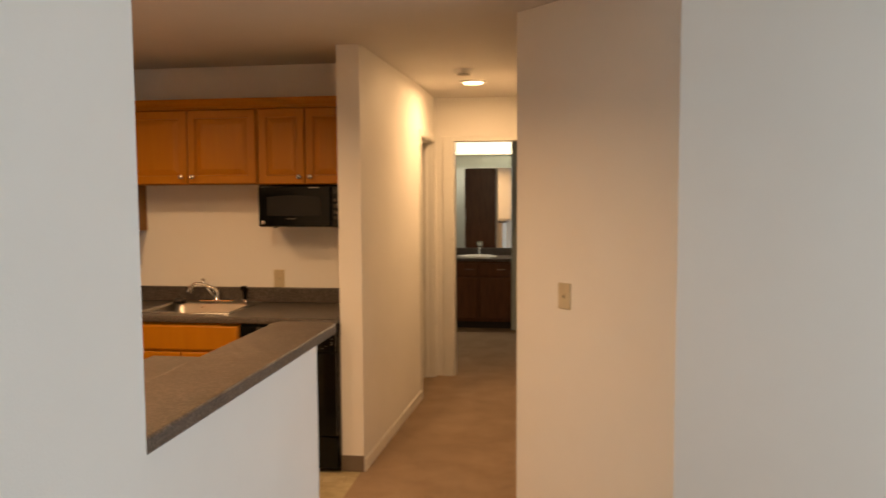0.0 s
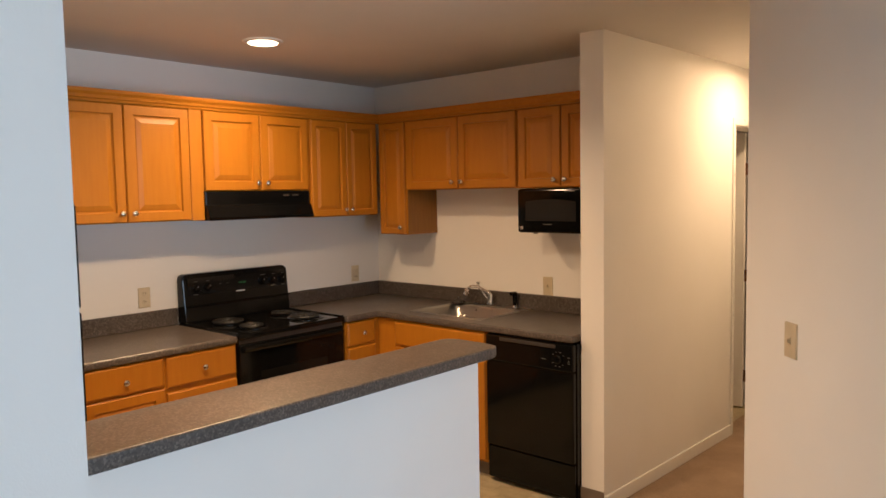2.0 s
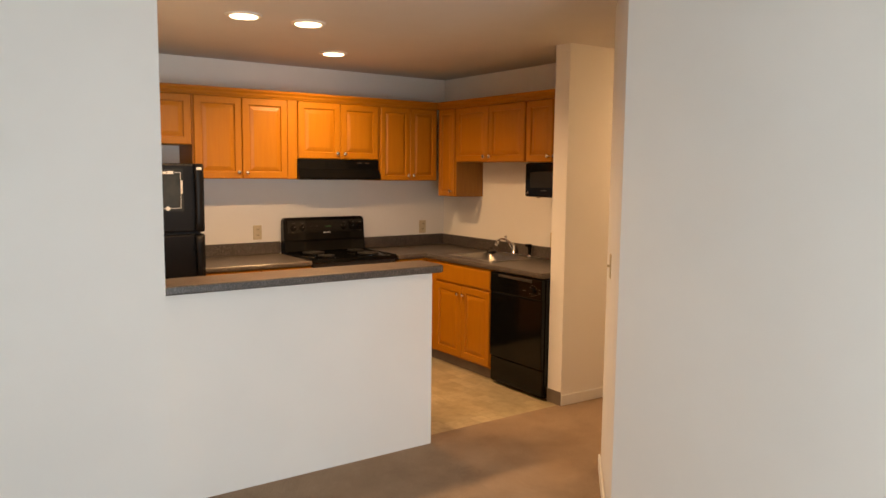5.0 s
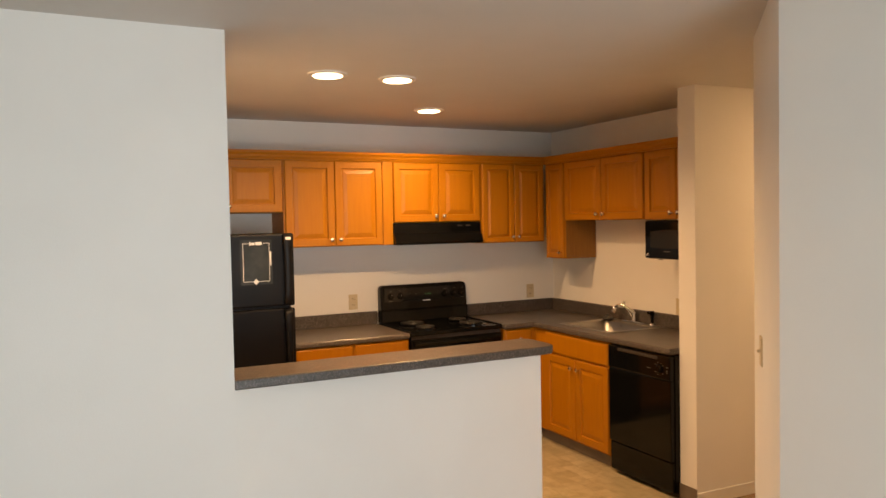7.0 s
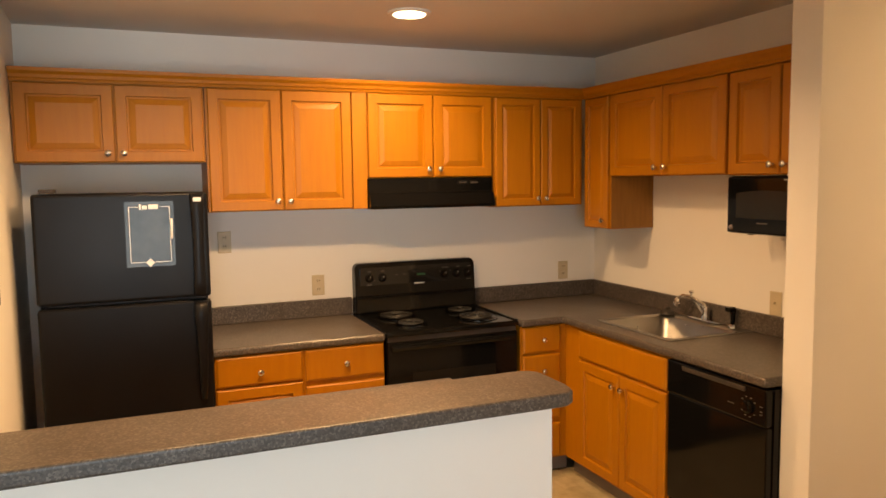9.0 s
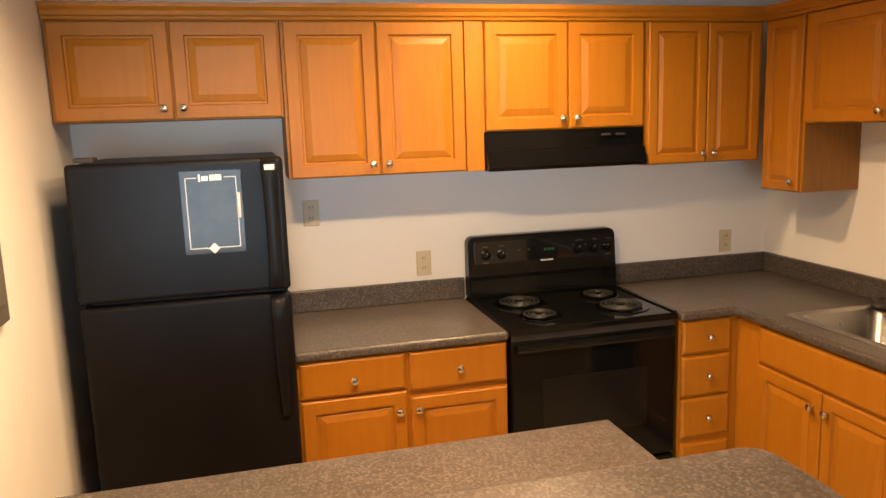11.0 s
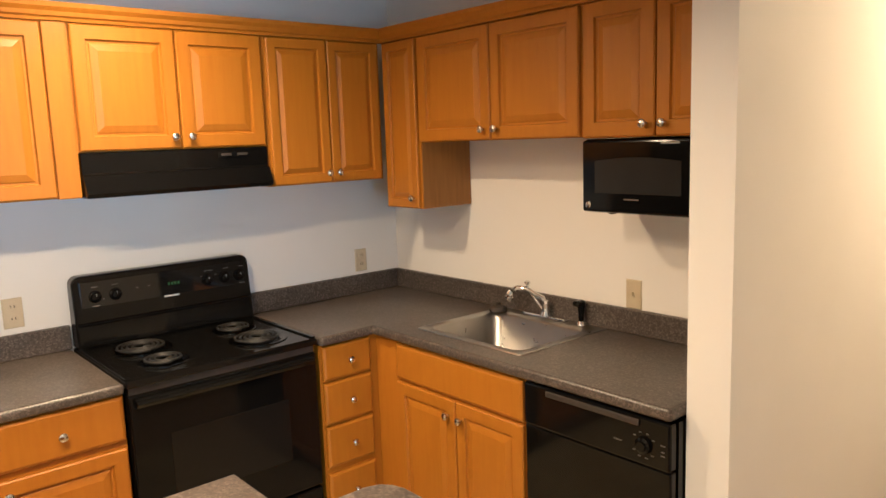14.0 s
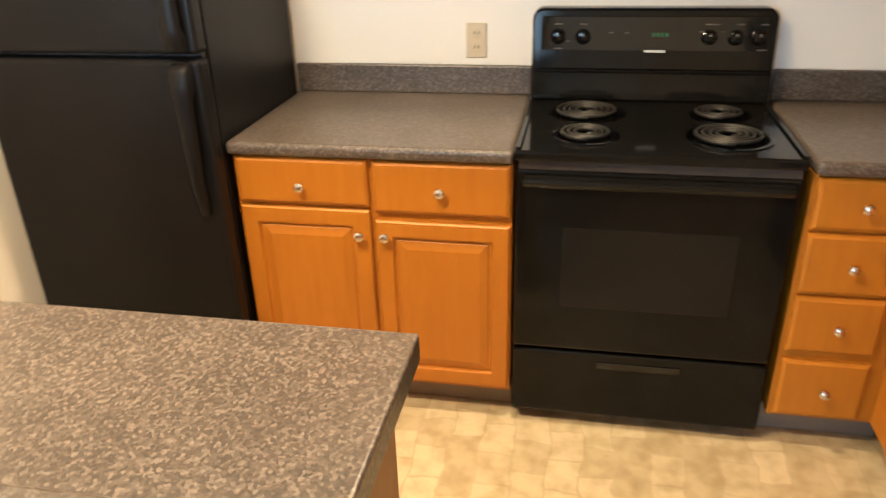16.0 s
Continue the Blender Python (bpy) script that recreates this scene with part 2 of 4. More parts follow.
def boxes(name, rows, mat, parent=None, bevel=0.0):
    bm = bmesh.new()
    for r in rows:
        add_box(bm, *r)
    return finish(name, bm, mat, parent, bevel=bevel)


def prism(name, outline, z0, z1, mat, parent=None, bevel=0.0, segments=2):
    bm = bmesh.new()
    low = [bm.verts.new((x, y, z0)) for x, y in outline]
    high = [bm.verts.new((x, y, z1)) for x, y in outline]
    bm.faces.new(low)
    bm.faces.new(high)
    for i in range(len(outline)):
        j = (i + 1) % len(outline)
        bm.faces.new((low[i], low[j], high[j], high[i]))
    return finish(name, bm, mat, parent, bevel=bevel, segments=segments)


def profile_along(name, section, axis, a, b, mat, parent=None, bevel=0.0):
    """A section in (x, z) drawn out along y, or in (y, z) along x."""
    bm = bmesh.new()
    put = (lambda p, q: (p[0], q, p[1])) if axis == "y" else (lambda p, q: (q, p[0], p[1]))
    e0 = [bm.verts.new(put(p, a)) for p in section]
    e1 = [bm.verts.new(put(p, b)) for p in section]
    bm.faces.new(e0)
    bm.faces.new(e1)
    for i in range(len(section)):
        j = (i + 1) % len(section)
        bm.faces.new((e0[i], e0[j], e1[j], e1[i]))
    return finish(name, bm, mat, parent, bevel=bevel)


def plate(name, xs, ys, holes, z0, z1, mat, parent=None, bevel=0.0, segments=3):
    """A slab on a grid of lines xs by ys with the cells in holes left out."""
    bm = bmesh.new()
    top = {(i, j): bm.verts.new((x, y, z1)) for i, x in enumerate(xs) for j, y in enumerate(ys)}
    low = {(i, j): bm.verts.new((x, y, z0)) for i, x in enumerate(xs) for j, y in enumerate(ys)}
    cells = {(i, j) for i in range(len(xs) - 1) for j in range(len(ys) - 1)} - set(holes)
    for i, j in cells:
        ring = ((i, j), (i + 1, j), (i + 1, j + 1), (i, j + 1))
        bm.faces.new([top[k] for k in ring])
        bm.faces.new([low[k] for k in ring])
        for a, b, other in ((ring[0], ring[1], (i, j - 1)), (ring[1], ring[2], (i + 1, j)), (ring[2], ring[3], (i, j + 1)), (ring[3], ring[0], (i - 1, j))):
            if other not in cells:
                bm.faces.new((low[a], low[b], top[b], top[a]))
    for v in [v for v in bm.verts if not v.link_faces]:
        bm.verts.remove(v)
    return finish(name, bm, mat, parent, bevel=bevel, segments=segments)


def frame_of(face):
    """u, v, w for a front that faces +x or -y."""
    return (Vector((0, 1, 0)), Vector((0, 0, 1)), Vector((1, 0, 0))) if face == "+x" else (Vector((1, 0, 0)), Vector((0, 0, 1)), Vector((0, -1, 0)))


def front(name, face, plane, u0, u1, z0, z1, rings, mat, parent):
    """A cabinet front with stepped rings of (inset, height over the plane)."""
    u, v, w = frame_of(face)
    org = w * (plane if face == "+x" else -plane)
    bm = bmesh.new()
    loops = []
    for inset, h in [(0.0, 0.0)] + rings:
        pts = ((u0 + inset, z0 + inset), (u1 - inset, z0 + inset), (u1 - inset, z1 - inset), (u0 + inset, z1 - inset))
        loops.append([bm.verts.new(org + u * a + v * b + w * h) for a, b in pts])
    bm.faces.new(loops[0])
    for p, q in zip(loops, loops[1:]):
        for i in range(4):
            j = (i + 1) % 4
            bm.faces.new((p[i], p[j], q[j], q[i]))
    bm.faces.new(loops[-1])
    return finish(name, bm, mat, parent)


def lathe(name, centre, axis, section, mat, parent, steps=16):
    """Turns a section of (radius, along) about an axis through centre."""
    axis = Vector(axis).normalized()
    a = axis.orthogonal().normalized()
    b = axis.cross(a)
    bm = bmesh.new()
    rings = []
    for r, s in section:
        rings.append([bm.verts.new(Vector(centre) + axis * s + (a * math.cos(k * math.tau / steps) + b * math.sin(k * math.tau / steps)) * max(r, 0.0002)) for k in range(steps)])
    for p, q in zip(rings, rings[1:]):
        for k in range(steps):
            j = (k + 1) % steps
            bm.faces.new((p[k], p[j], q[j], q[k]))
    bm.faces.new(rings[0])
    bm.faces.new(rings[-1])
    ob = finish(name, bm, mat, parent, smooth=True)
    ob.data.set_sharp_from_angle(angle=radians(40))
    return ob


def tube(name, points, radius, mat, parent, steps=10, closed=False):
    """A round bar along points."""
    pts = [Vector(p) for p in points]
    bm = bmesh.new()
    rings = []
    for i, p in enumerate(pts):
        t = (pts[min(i + 1, len(pts) - 1)] - pts[max(i - 1, 0)]).normalized()
        ref = Vector((0, 0, 1)) if abs(t.z) < 0.9 else Vector((0, 1, 0))
        a = t.cross(ref).normalized()
        b = t.cross(a)
        r = radius[i] if isinstance(radius, (list, tuple)) else radius
        rings.append([bm.verts.new(p + (a * math.cos(k * math.tau / steps) + b * math.sin(k * math.tau / steps)) * r) for k in range(steps)])
    for p, q in zip(rings, rings[1:]):
        for k in range(steps):
            j = (k + 1) % steps
            bm.faces.new((p[k], p[j], q[j], q[k]))
    bm.faces.new(rings[0])
    bm.faces.new(rings[-1])
    return finish(name, bm, mat, parent, smooth=True)


DOOR = [(0.0, 0.014), (0.005, 0.019), (0.050, 0.019), (0.054, 0.009), (0.062, 0.009), (0.066, 0.012), (0.090, 0.0185)]
SLIM = [(0.0, 0.014), (0.005, 0.019), (0.040, 0.019), (0.044, 0.009), (0.050, 0.009), (0.054, 0.012), (0.070, 0.0185)]
SLAB = [(0.0, 0.011), (0.004, 0.015), (0.012, 0.019)]
KNOB = ((0.0055, 0.0), (0.0055, 0.012), (0.013, 0.016), (0.0155, 0.021), (0.0145, 0.026), (0.009, 0.030), (0.001, 0.031))


def knob(face, plane, u, z, parent):
    a, b, w = frame_of(face)
    place = a * u + b * z + w * ((plane if face == "+x" else -plane) + 0.019)
    ob = lathe("knob", place, w, KNOB, M_NICKEL, parent, 14)
    return tagged(ob, "satin nickel knob")


def cabinet_front(kind, face, plane, u0, u1, z0, z1, parent, knob_at=None, name="door"):
    rings = {"door": DOOR, "slim": SLIM, "slab": SLAB}[kind]
    ob = front(name, face, plane, u0, u1, z0, z1, rings, M_WOOD, parent)
    if knob_at:
        knob(face, plane, *knob_at, parent)
    return ob


def outlet(face, plane, u, z, label, toggles="sockets"):
    a, b, w = frame_of(face)
    pl = plane if face == "+x" else -plane
    org = a * u + b * z + w * pl
    e = base("wall_outlet" if toggles == "sockets" else "wall_switch", *org, label, "outlet" if toggles == "sockets" else "light switch")
    front("cover_plate", face, plane, u - 0.036, u + 0.036, z - 0.059, z + 0.059, [(0.0, 0.003), (0.004, 0.006)], M_IVORY, e)
    if toggles == "sockets":
        for dz in (-0.024, 0.024):
            ob = lathe("socket", org + b * dz + w * 0.006, w, ((0.017, 0.0), (0.017, 0.002), (0.016, 0.0025)), M_IVORY, e, 14)
            for du in (-0.006, 0.006):
                c = org + b * (dz + 0.003) + a * du + w * 0.009
                h = a * 0.0014 + b * 0.005 + w * 0.0008
                box("slot", *sorted((c.x - h.x, c.x + h.x)), *sorted((c.y - h.y, c.y + h.y)), c.z - h.z, c.z + h.z, M_SLOT, e)
    return e


# ---- structure ----
def setting(ob, label, category=""):
    return tagged(ob, label, category, kind="structure")


setting(box("floor", -0.82, 4.75, -2.75, 10.05, -0.12, 0.0, M_CARPET), "beige cut-pile carpet over living room and hall", "floor")
setting(box("floor_kitchen", -3.2, -0.82, 1.58, 10.05, -0.12, -0.002, M_VINYL), "tan stone-look sheet vinyl kitchen floor", "floor")
setting(box("ceiling", -3.2, 4.75, -2.75, 10.05, CEIL, CEIL + 0.15, M_CEIL), "off-white painted ceiling, colour darkened for its weaker light", "ceiling")
setting(box("wall_stove", -3.18, -3.06, 1.60, 5.22, 0, CEIL, M_WALL), "cream painted wall behind the stove", "wall")
setting(box("wall_sink", -3.06, -0.935, 5.10, 5.22, 0, CEIL, M_WALL), "cream painted wall behind the sink", "wall")
setting(prism("wall_west", [(-0.595, 1.825), (-3.06, 1.735), (-3.06, 1.62), (-0.71, 1.69), (-0.71, -2.63), (-0.595, -2.63)], 0, CEIL, M_WALL), "off-white painted wall between living room and kitchen", "wall")
# wall between kitchen and hall with a doorway near its far end
HX = -0.735
bm = bmesh.new()
plan = [(-0.935, 4.53), (-0.80, 4.53), (HX, 6.16), (HX - 0.135, 6.16), (-0.935, 5.22)]
low, high = ([bm.verts.new((x, y, z)) for x, y in plan] for z in (0, CEIL))
bm.faces.new(low)
bm.faces.new(high)
for i in range(len(plan)):
    bm.faces.new((low[i], low[i - 1], high[i - 1], high[i]))
add_box(bm, HX - 0.135, HX, 6.161, 6.87, 2.10, CEIL)
add_box(bm, HX - 0.135, HX, 6.871, 6.93, 0, CEIL)
setting(finish("wall_hall", bm, M_WALL), "cream painted hall wall with a doorway", "wall")
setting(prism("wall_angled", [(0.118, 3.950), (0.763, 3.316), (4.63, 3.316), (4.63, 3.44), (0.813, 3.44), (0.238, 4.005), (0.238, 6.93), (0.118, 6.93)], 0, CEIL, M_WALL), "off-white wall with an angled corner by the hall", "wall")
setting(boxes("wall_hall_end", [(-2.6, -0.57, 6.93, 7.05, 0, CEIL), (0.07, 1.6, 6.93, 7.05, 0, CEIL), (-0.57, 0.07, 6.93, 7.05, 2.105, CEIL)], M_WALL), "cream painted wall with an open doorway at the hall's end", "wall")
setting(box("wall_closet_back", -2.6, -2.48, 5.22, 6.93, 0, CEIL, M_WALL), "plain wall of the side room", "wall")
setting(box("wall_bath_back", -2.6, 1.6, 9.90, 10.02, 0, CEIL, M_BATH), "cool grey painted wall behind the vanity", "wall")
setting(box("wall_bath_west", -2.6, -2.48, 7.05, 9.90, 0, CEIL, M_BATH), "cool grey painted side wall", "wall")
setting(box("wall_bath_east", 1.48, 1.6, 7.05, 9.90, 0, CEIL, M_BATH), "cool grey painted side wall", "wall")
setting(box("wall_bath_return", -0.165, 1.48, 9.30, 9.90, 0, CEIL, M_BATH), "cool grey painted wall return beside the vanity", "wall")
setting(box("wall_south", -0.71, 4.75, -2.75, -2.63, 0, CEIL, M_WALL), "off-white painted living room wall", "wall")
WY0, WY1, WZ0, WZ1 = 0.8, 3.0, 0.02, 2.1
setting(boxes("wall_window", [(4.63, 4.75, -2.63, WY0, 0, CEIL), (4.63, 4.75, WY1, 3.44, 0, CEIL), (4.63, 4.75, WY0, WY1, 0, WZ0), (4.63, 4.75, WY0, WY1, WZ1, CEIL)], M_WALL), "off-white living room wall with a wide window", "wall")
win = setting(base("window_1", 4.69, 1.9, WZ0, "white-framed sliding glass patio door", "window"), "")
boxes("frame", [(4.66, 4.72, WY0, WY1, WZ0, WZ0 + 0.05), (4.66, 4.72, WY0, WY1, WZ1 - 0.05, WZ1), (4.66, 4.72, WY0, WY0 + 0.05, WZ0 + 0.05, WZ1 - 0.05),
                (4.66, 4.72, WY1 - 0.05, WY1, WZ0 + 0.05, WZ1 - 0.05), (4.66, 4.72, 1.87, 1.93, WZ0 + 0.05, WZ1 - 0.05)], M_TRIM, win)
for a, b in ((WY0 + 0.05, 1.87), (1.93, WY1 - 0.05)):
    box("pane", 4.686, 4.692, a, b, WZ0 + 0.05, WZ1 - 0.05, M_GLASS, win).visible_shadow = False
setting(box("ground", -400, 400, -400, 400, -0.5, -0.3, M_GROUND), "green lawn outside", "ground")

# half wall under the bar
setting(box("half_wall", -0.835, -0.705, 1.80, 3.368, 0, 1.043, M_WALL), "white painted half wall below the bar counter", "wall")

# baseboards, vinyl cove base and door trim
setting(prism("baseboard", [(-0.80, 4.53), (-0.788, 4.53), (HX + 0.012, 6.13), (HX, 6.13)], 0, 0.075, M_TRIM, bevel=0.004), "white painted hall baseboard", "baseboard")
setting(prism("baseboard", [(0.116, 3.948), (0.759, 3.316), (0.751, 3.307), (0.108, 3.940)], 0, 0.075, M_TRIM), "white painted baseboard on the angled wall", "baseboard")
setting(box("baseboard", 0.765, 4.63, 3.304, 3.316, 0, 0.075, M_TRIM, bevel=0.004), "white painted baseboard in the living room", "baseboard")
setting(box("cove_base", -0.937, -0.80, 4.524, 4.53, 0, 0.095, M_KICK), "grey-brown vinyl cove base on the wall end", "baseboard")
setting(boxes("door_trim", [(HX, HX + 0.013, 6.862, 6.910, 0, 2.15), (HX, HX + 0.010, 6.135, 6.862, 2.10, 2.145), (HX, HX + 0.010, 6.135, 6.175, 0, 2.10), (HX - 0.133, HX - 0.002, 6.162, 6.175, 0, 2.09),
                            (HX - 0.133, HX - 0.002, 6.848, 6.862, 0, 2.09), (HX - 0.085, HX - 0.055, 6.838, 6.848, 0, 2.09), (HX - 0.133, HX - 0.002, 6.175, 6.848, 2.09, 2.10)], M_TRIM, bevel=0.003), "white painted door casing in the hall", "trim")
setting(boxes("door_trim", [(-0.66, -0.57, 6.912, 6.93, 0, 2.15), (0.07, 0.115, 6.912, 6.93, 0, 2.15), (-0.57, 0.07, 6.912, 6.93, 2.105, 2.15), (-0.57, -0.558, 6.93, 7.05, 0, 2.105), (0.058, 0.07, 6.93, 7.05, 0, 2.105)], M_TRIM, bevel=0.003), "white painted casing of the end doorway", "trim")
KNOB_SET = ((0.012, 0), (0.012, 0.03), (0.026, 0.04), (0.026, 0.055), (0.01, 0.064))
d = setting(base("door_1", -1.2, 6.85, 0.01, "cream door standing open into the dark side room", "door"), "")
box("leaf", -1.57, -0.888, 6.808, 6.843, 0.012, 2.085, M_TRIM, d, bevel=0.003)
for zz in (0.25, 1.02, 1.82):
    tagged(box("hinge", -0.8875, -0.866, 6.826, 6.838, zz - 0.045, zz + 0.045, M_BROWN, d, bevel=0.002), "dark bronze hinge")
lathe("knob", (-1.50, 6.808, 0.98), (0, -1, 0), KNOB_SET, M_NICKEL, d)
# added brown leaf, out of direct view, gives the vanity mirror a dark reflection
d = setting(base("mirror_dark_door", -0.9, 7.08, 0.01, "unseen dark brown door leaf added to darken the mirror's reflection", "door"), "")
box("leaf", -1.45, -0.59, 7.055, 7.090, 0.012, 2.08, M_BROWN, d, bevel=0.003)
lathe("knob", (-1.38, 7.090, 0.98), (0, 1, 0), KNOB_SET, M_NICKEL, d)

# ---- kitchen: upper cabinets on the stove wall ----
UX, UB = -2.721, -3.056
UP = base("upper_cabinet", -2.89, 2.22, 1.81, "honey maple wall cabinet above the refrigerator", "cabinet", "kitchen upper cabinets")
box("body", UB, UX, 1.752, 2.588, 1.80, 2.17, M_WOOD, UP)
cabinet_front("door", "+x", UX, 1.762, 2.178, 1.803, 2.165, UP, (2.146, 1.845))
cabinet_front("door", "+x", UX, 2.184, 2.580, 1.803, 2.165, UP, (2.216, 1.845))
UP = base("upper_cabinet", -2.89, 3.03, 1.555, "honey maple two-door wall cabinet with raised panels", "cabinet", "kitchen upper cabinets")
box("body", UB, UX, 2.592, 3.336, 1.551, 2.17, M_WOOD, UP)
box("filler", UB, UX + 0.012, 3.337, 3.415, 1.549, 2.17, M_WOOD, UP, bevel=0.003)
cabinet_front("door", "+x", UX, 2.602, 2.961, 1.554, 2.165, UP, (2.931, 1.600))
cabinet_front("door", "+x", UX, 2.967, 3.331, 1.554, 2.165, UP, (2.997, 1.600))
UP = base("upper_cabinet", -2.89, 3.81, 1.72, "short honey maple wall cabinet above the range hood", "cabinet", "kitchen upper cabinets")
box("body", UB, UX, 3.418, 4.172, 1.712, 2.17, M_WOOD, UP)
cabinet_front("door", "+x", UX, 3.424, 3.797, 1.716, 2.165, UP, (3.767, 1.760))
cabinet_front("door", "+x", UX, 3.803, 4.161, 1.716, 2.165, UP, (3.833, 1.760))
UP = base("upper_cabinet", -2.89, 4.48, 1.555, "narrow two-door honey maple wall cabinet in the corner", "cabinet", "kitchen upper cabinets")
box("body", UB, UX, 4.174, 4.778, 1.537, 2.17, M_WOOD, UP)
cabinet_front("slim", "+x", UX, 4.188, 4.481, 1.540, 2.165, UP, (4.456, 1.583))
cabinet_front("slim", "+x", UX, 4.487, 4.760, 1.540, 2.165, UP, (4.512, 1.583))
# upper cabinets on the sink wall
UY, YB = 4.799, 5.096
UP = base("upper_cabinet", -2.57, 4.95, 1.40, "tall single-door honey maple corner wall cabinet", "cabinet", "kitchen upper cabinets")
box("body", -2.715, -2.447, UY, YB, 1.40, 2.17, M_WOOD, UP)
tagged(box("side_panel", -2.447, -2.4435, UY + 0.002, YB, 1.402, 1.702, M_VENEER, UP), "duller tan veneer side panel")
cabinet_front("slim", "-y", UY, -2.695, -2.458, 1.403, 2.165, UP, (-2.487, 1.45))
UP = base("upper_cabinet", -1.99, 4.95, 1.71, "two-door honey maple wall cabinet above the sink", "cabinet", "kitchen upper cabinets")
box("body", -2.445, -1.523, UY, YB, 1.704, 2.17, M_WOOD, UP)
cabinet_front("door", "-y", UY, -2.436, -1.984, 1.707, 2.165, UP, (-2.019, 1.75))
cabinet_front("door", "-y", UY, -1.978, -1.530, 1.707, 2.165, UP, (-1.944, 1.75))
UP = base("upper_cabinet", -1.23, 4.95, 1.70, "two-door honey maple wall cabinet above the microwave", "cabinet", "kitchen upper cabinets")
box("body", -1.520, -0.938, UY, YB, 1.700, 2.17, M_WOOD, UP)
cabinet_front("door", "-y", UY, -1.511, -1.217, 1.703, 2.165, UP, (-1.25, 1.745))
cabinet_front("door", "-y", UY, -1.211, -0.945, 1.703, 2.165, UP, (-1.178, 1.745))
# crown moulding
CROWN = ((0.0, 2.17), (0.022, 2.17), (0.026, 2.181), (0.034, 2.186), (0.038, 2.200), (0.050, 2.214), (0.054, 2.230), (0.0, 2.230))
crown = base("crown_moulding", -2.7, 3.3, 2.17, "honey maple crown moulding along the cabinet tops", "moulding")
profile_along("moulding", [(UX + a - 0.004, z) for a, z in CROWN], "y", 1.752, 4.80, M_WOOD, crown)
profile_along("moulding", [(UY - a + 0.004, z) for a, z in CROWN], "x", -2.70, -0.938, M_WOOD, crown)

# range hood
hood = base("range_hood", -2.86, 3.81, 1.56, "black under-cabinet range hood", "range hood")
profile_along("shell", ((-3.056, 1.545), (-2.672, 1.545), (-2.664, 1.562), (-2.690, 1.625), (-2.704, 1.632), (-2.704, 1.710), (-3.056, 1.710)), "y", 3.420, 4.164, M_BLACK, hood, bevel=0.004)
box("switch_panel", -2.704, -2.700, 3.94, 4.085, 1.673, 1.695, M_GLASSY, hood)
for yy in (3.975, 4.045):
    box("rocker", -2.700, -2.696, yy - 0.022, yy + 0.022, 1.679, 1.689, M_SLOT, hood, bevel=0.001)

# microwave
mw = base("microwave", -1.23, 4.94, 1.44, "black compact microwave under the wall cabinet", "microwave")
box("body", -1.526, -0.945, 4.815, 5.06, 1.434, 1.696, M_BLACK, mw, bevel=0.006)
box("door", -1.526, -1.060, 4.795, 4.815, 1.438, 1.692, M_BLACK, mw, bevel=0.008, segments=3)
box("control_panel", -1.056, -0.948, 4.797, 4.815, 1.438, 1.692, M_BLACK, mw, bevel=0.006)
# window with a bowed upper edge
bm = bmesh.new()
arch = [(-1.468, 1.506), (-1.122, 1.506)] + [(-1.122 - 0.346 * k / 12, 1.620 + 0.012 * math.sin(math.pi * k / 12)) for k in range(13)]
near, back = ([bm.verts.new((x, y, z)) for x, z in arch] for y in (4.7925, 4.7945))
bm.faces.new(near)
bm.faces.new(back)
for i in range(len(arch)):
    bm.faces.new((near[i], near[i - 1], back[i - 1], back[i]))
finish("window", bm, M_MWGLASS, mw)
lathe("badge", (-1.498, 4.795, 1.462), (0, -1, 0), ((0.012, 0), (0.012, 0.002), (0.010, 0.003)), M_NICKEL, mw)
box("label", -1.345, -1.285, 4.7935, 4.795, 1.484, 1.489, M_BREAKER, mw)
box("vent_strip", -1.20, -1.13, 4.793, 4.795, 1.676, 1.682, M_PANELBOX, mw)
box("display", -1.042, -0.962, 4.795, 4.797, 1.640, 1.668, M_GLASSY, mw)
for row in range(4):
    for col in range(3):
        box("key", -1.040 + 0.027 * col, -1.019 + 0.027 * col, 4.7955, 4.797, 1.480 + 0.036 * row, 1.504 + 0.036 * row, M_SLOT, mw)
for xx in (-1.44, -1.03):
    lathe("foot", (xx, 4.86, 1.426), (0, 0, 1), ((0.014, 0), (0.014, 0.012)), M_SLOT, mw)

# ---- base cabinets ----
BX = -2.436
BC = base("base_cabinet", -2.74, 2.98, 0, "honey maple base cabinet with two drawers and doors", "cabinet", "kitchen base cabinets")
box("body", -3.05, BX, 2.556, 3.402, 0.10, 0.878, M_WOOD, BC)
box("toe_kick", -3.05, -2.50, 2.556, 3.402, 0, 0.10, M_KICK, BC)
for a, b, k, low, top in ((2.566, 2.976, 2.944, 0.727, 0.716), (2.992, 3.397, 3.022, 0.712, 0.686)):
    cabinet_front("slab", "+x", BX, a, b, low, 0.874, BC, ((a + b) / 2, 0.79), "drawer")
    cabinet_front("door", "+x", BX, a, b, 0.118, top, BC, (k, 0.640))
BC = base("base_cabinet", -2.74, 4.33, 0, "narrow honey maple cabinet with four stacked drawers", "cabinet", "kitchen base cabinets")
box("body", -3.05, BX, 4.192, 4.49, 0.10, 0.878, M_WOOD, BC)
box("toe_kick", -3.05, -2.50, 4.192, 4.535, 0, 0.10, M_KICK, BC)
for z0, z1 in ((0.724, 0.874), (0.530, 0.714), (0.338, 0.520), (0.112, 0.310)):
    cabinet_front("slab", "+x", BX, 4.204, 4.446, z0, z1, BC, (4.33, (z0 + z1) / 2), "drawer")
SY = 4.487
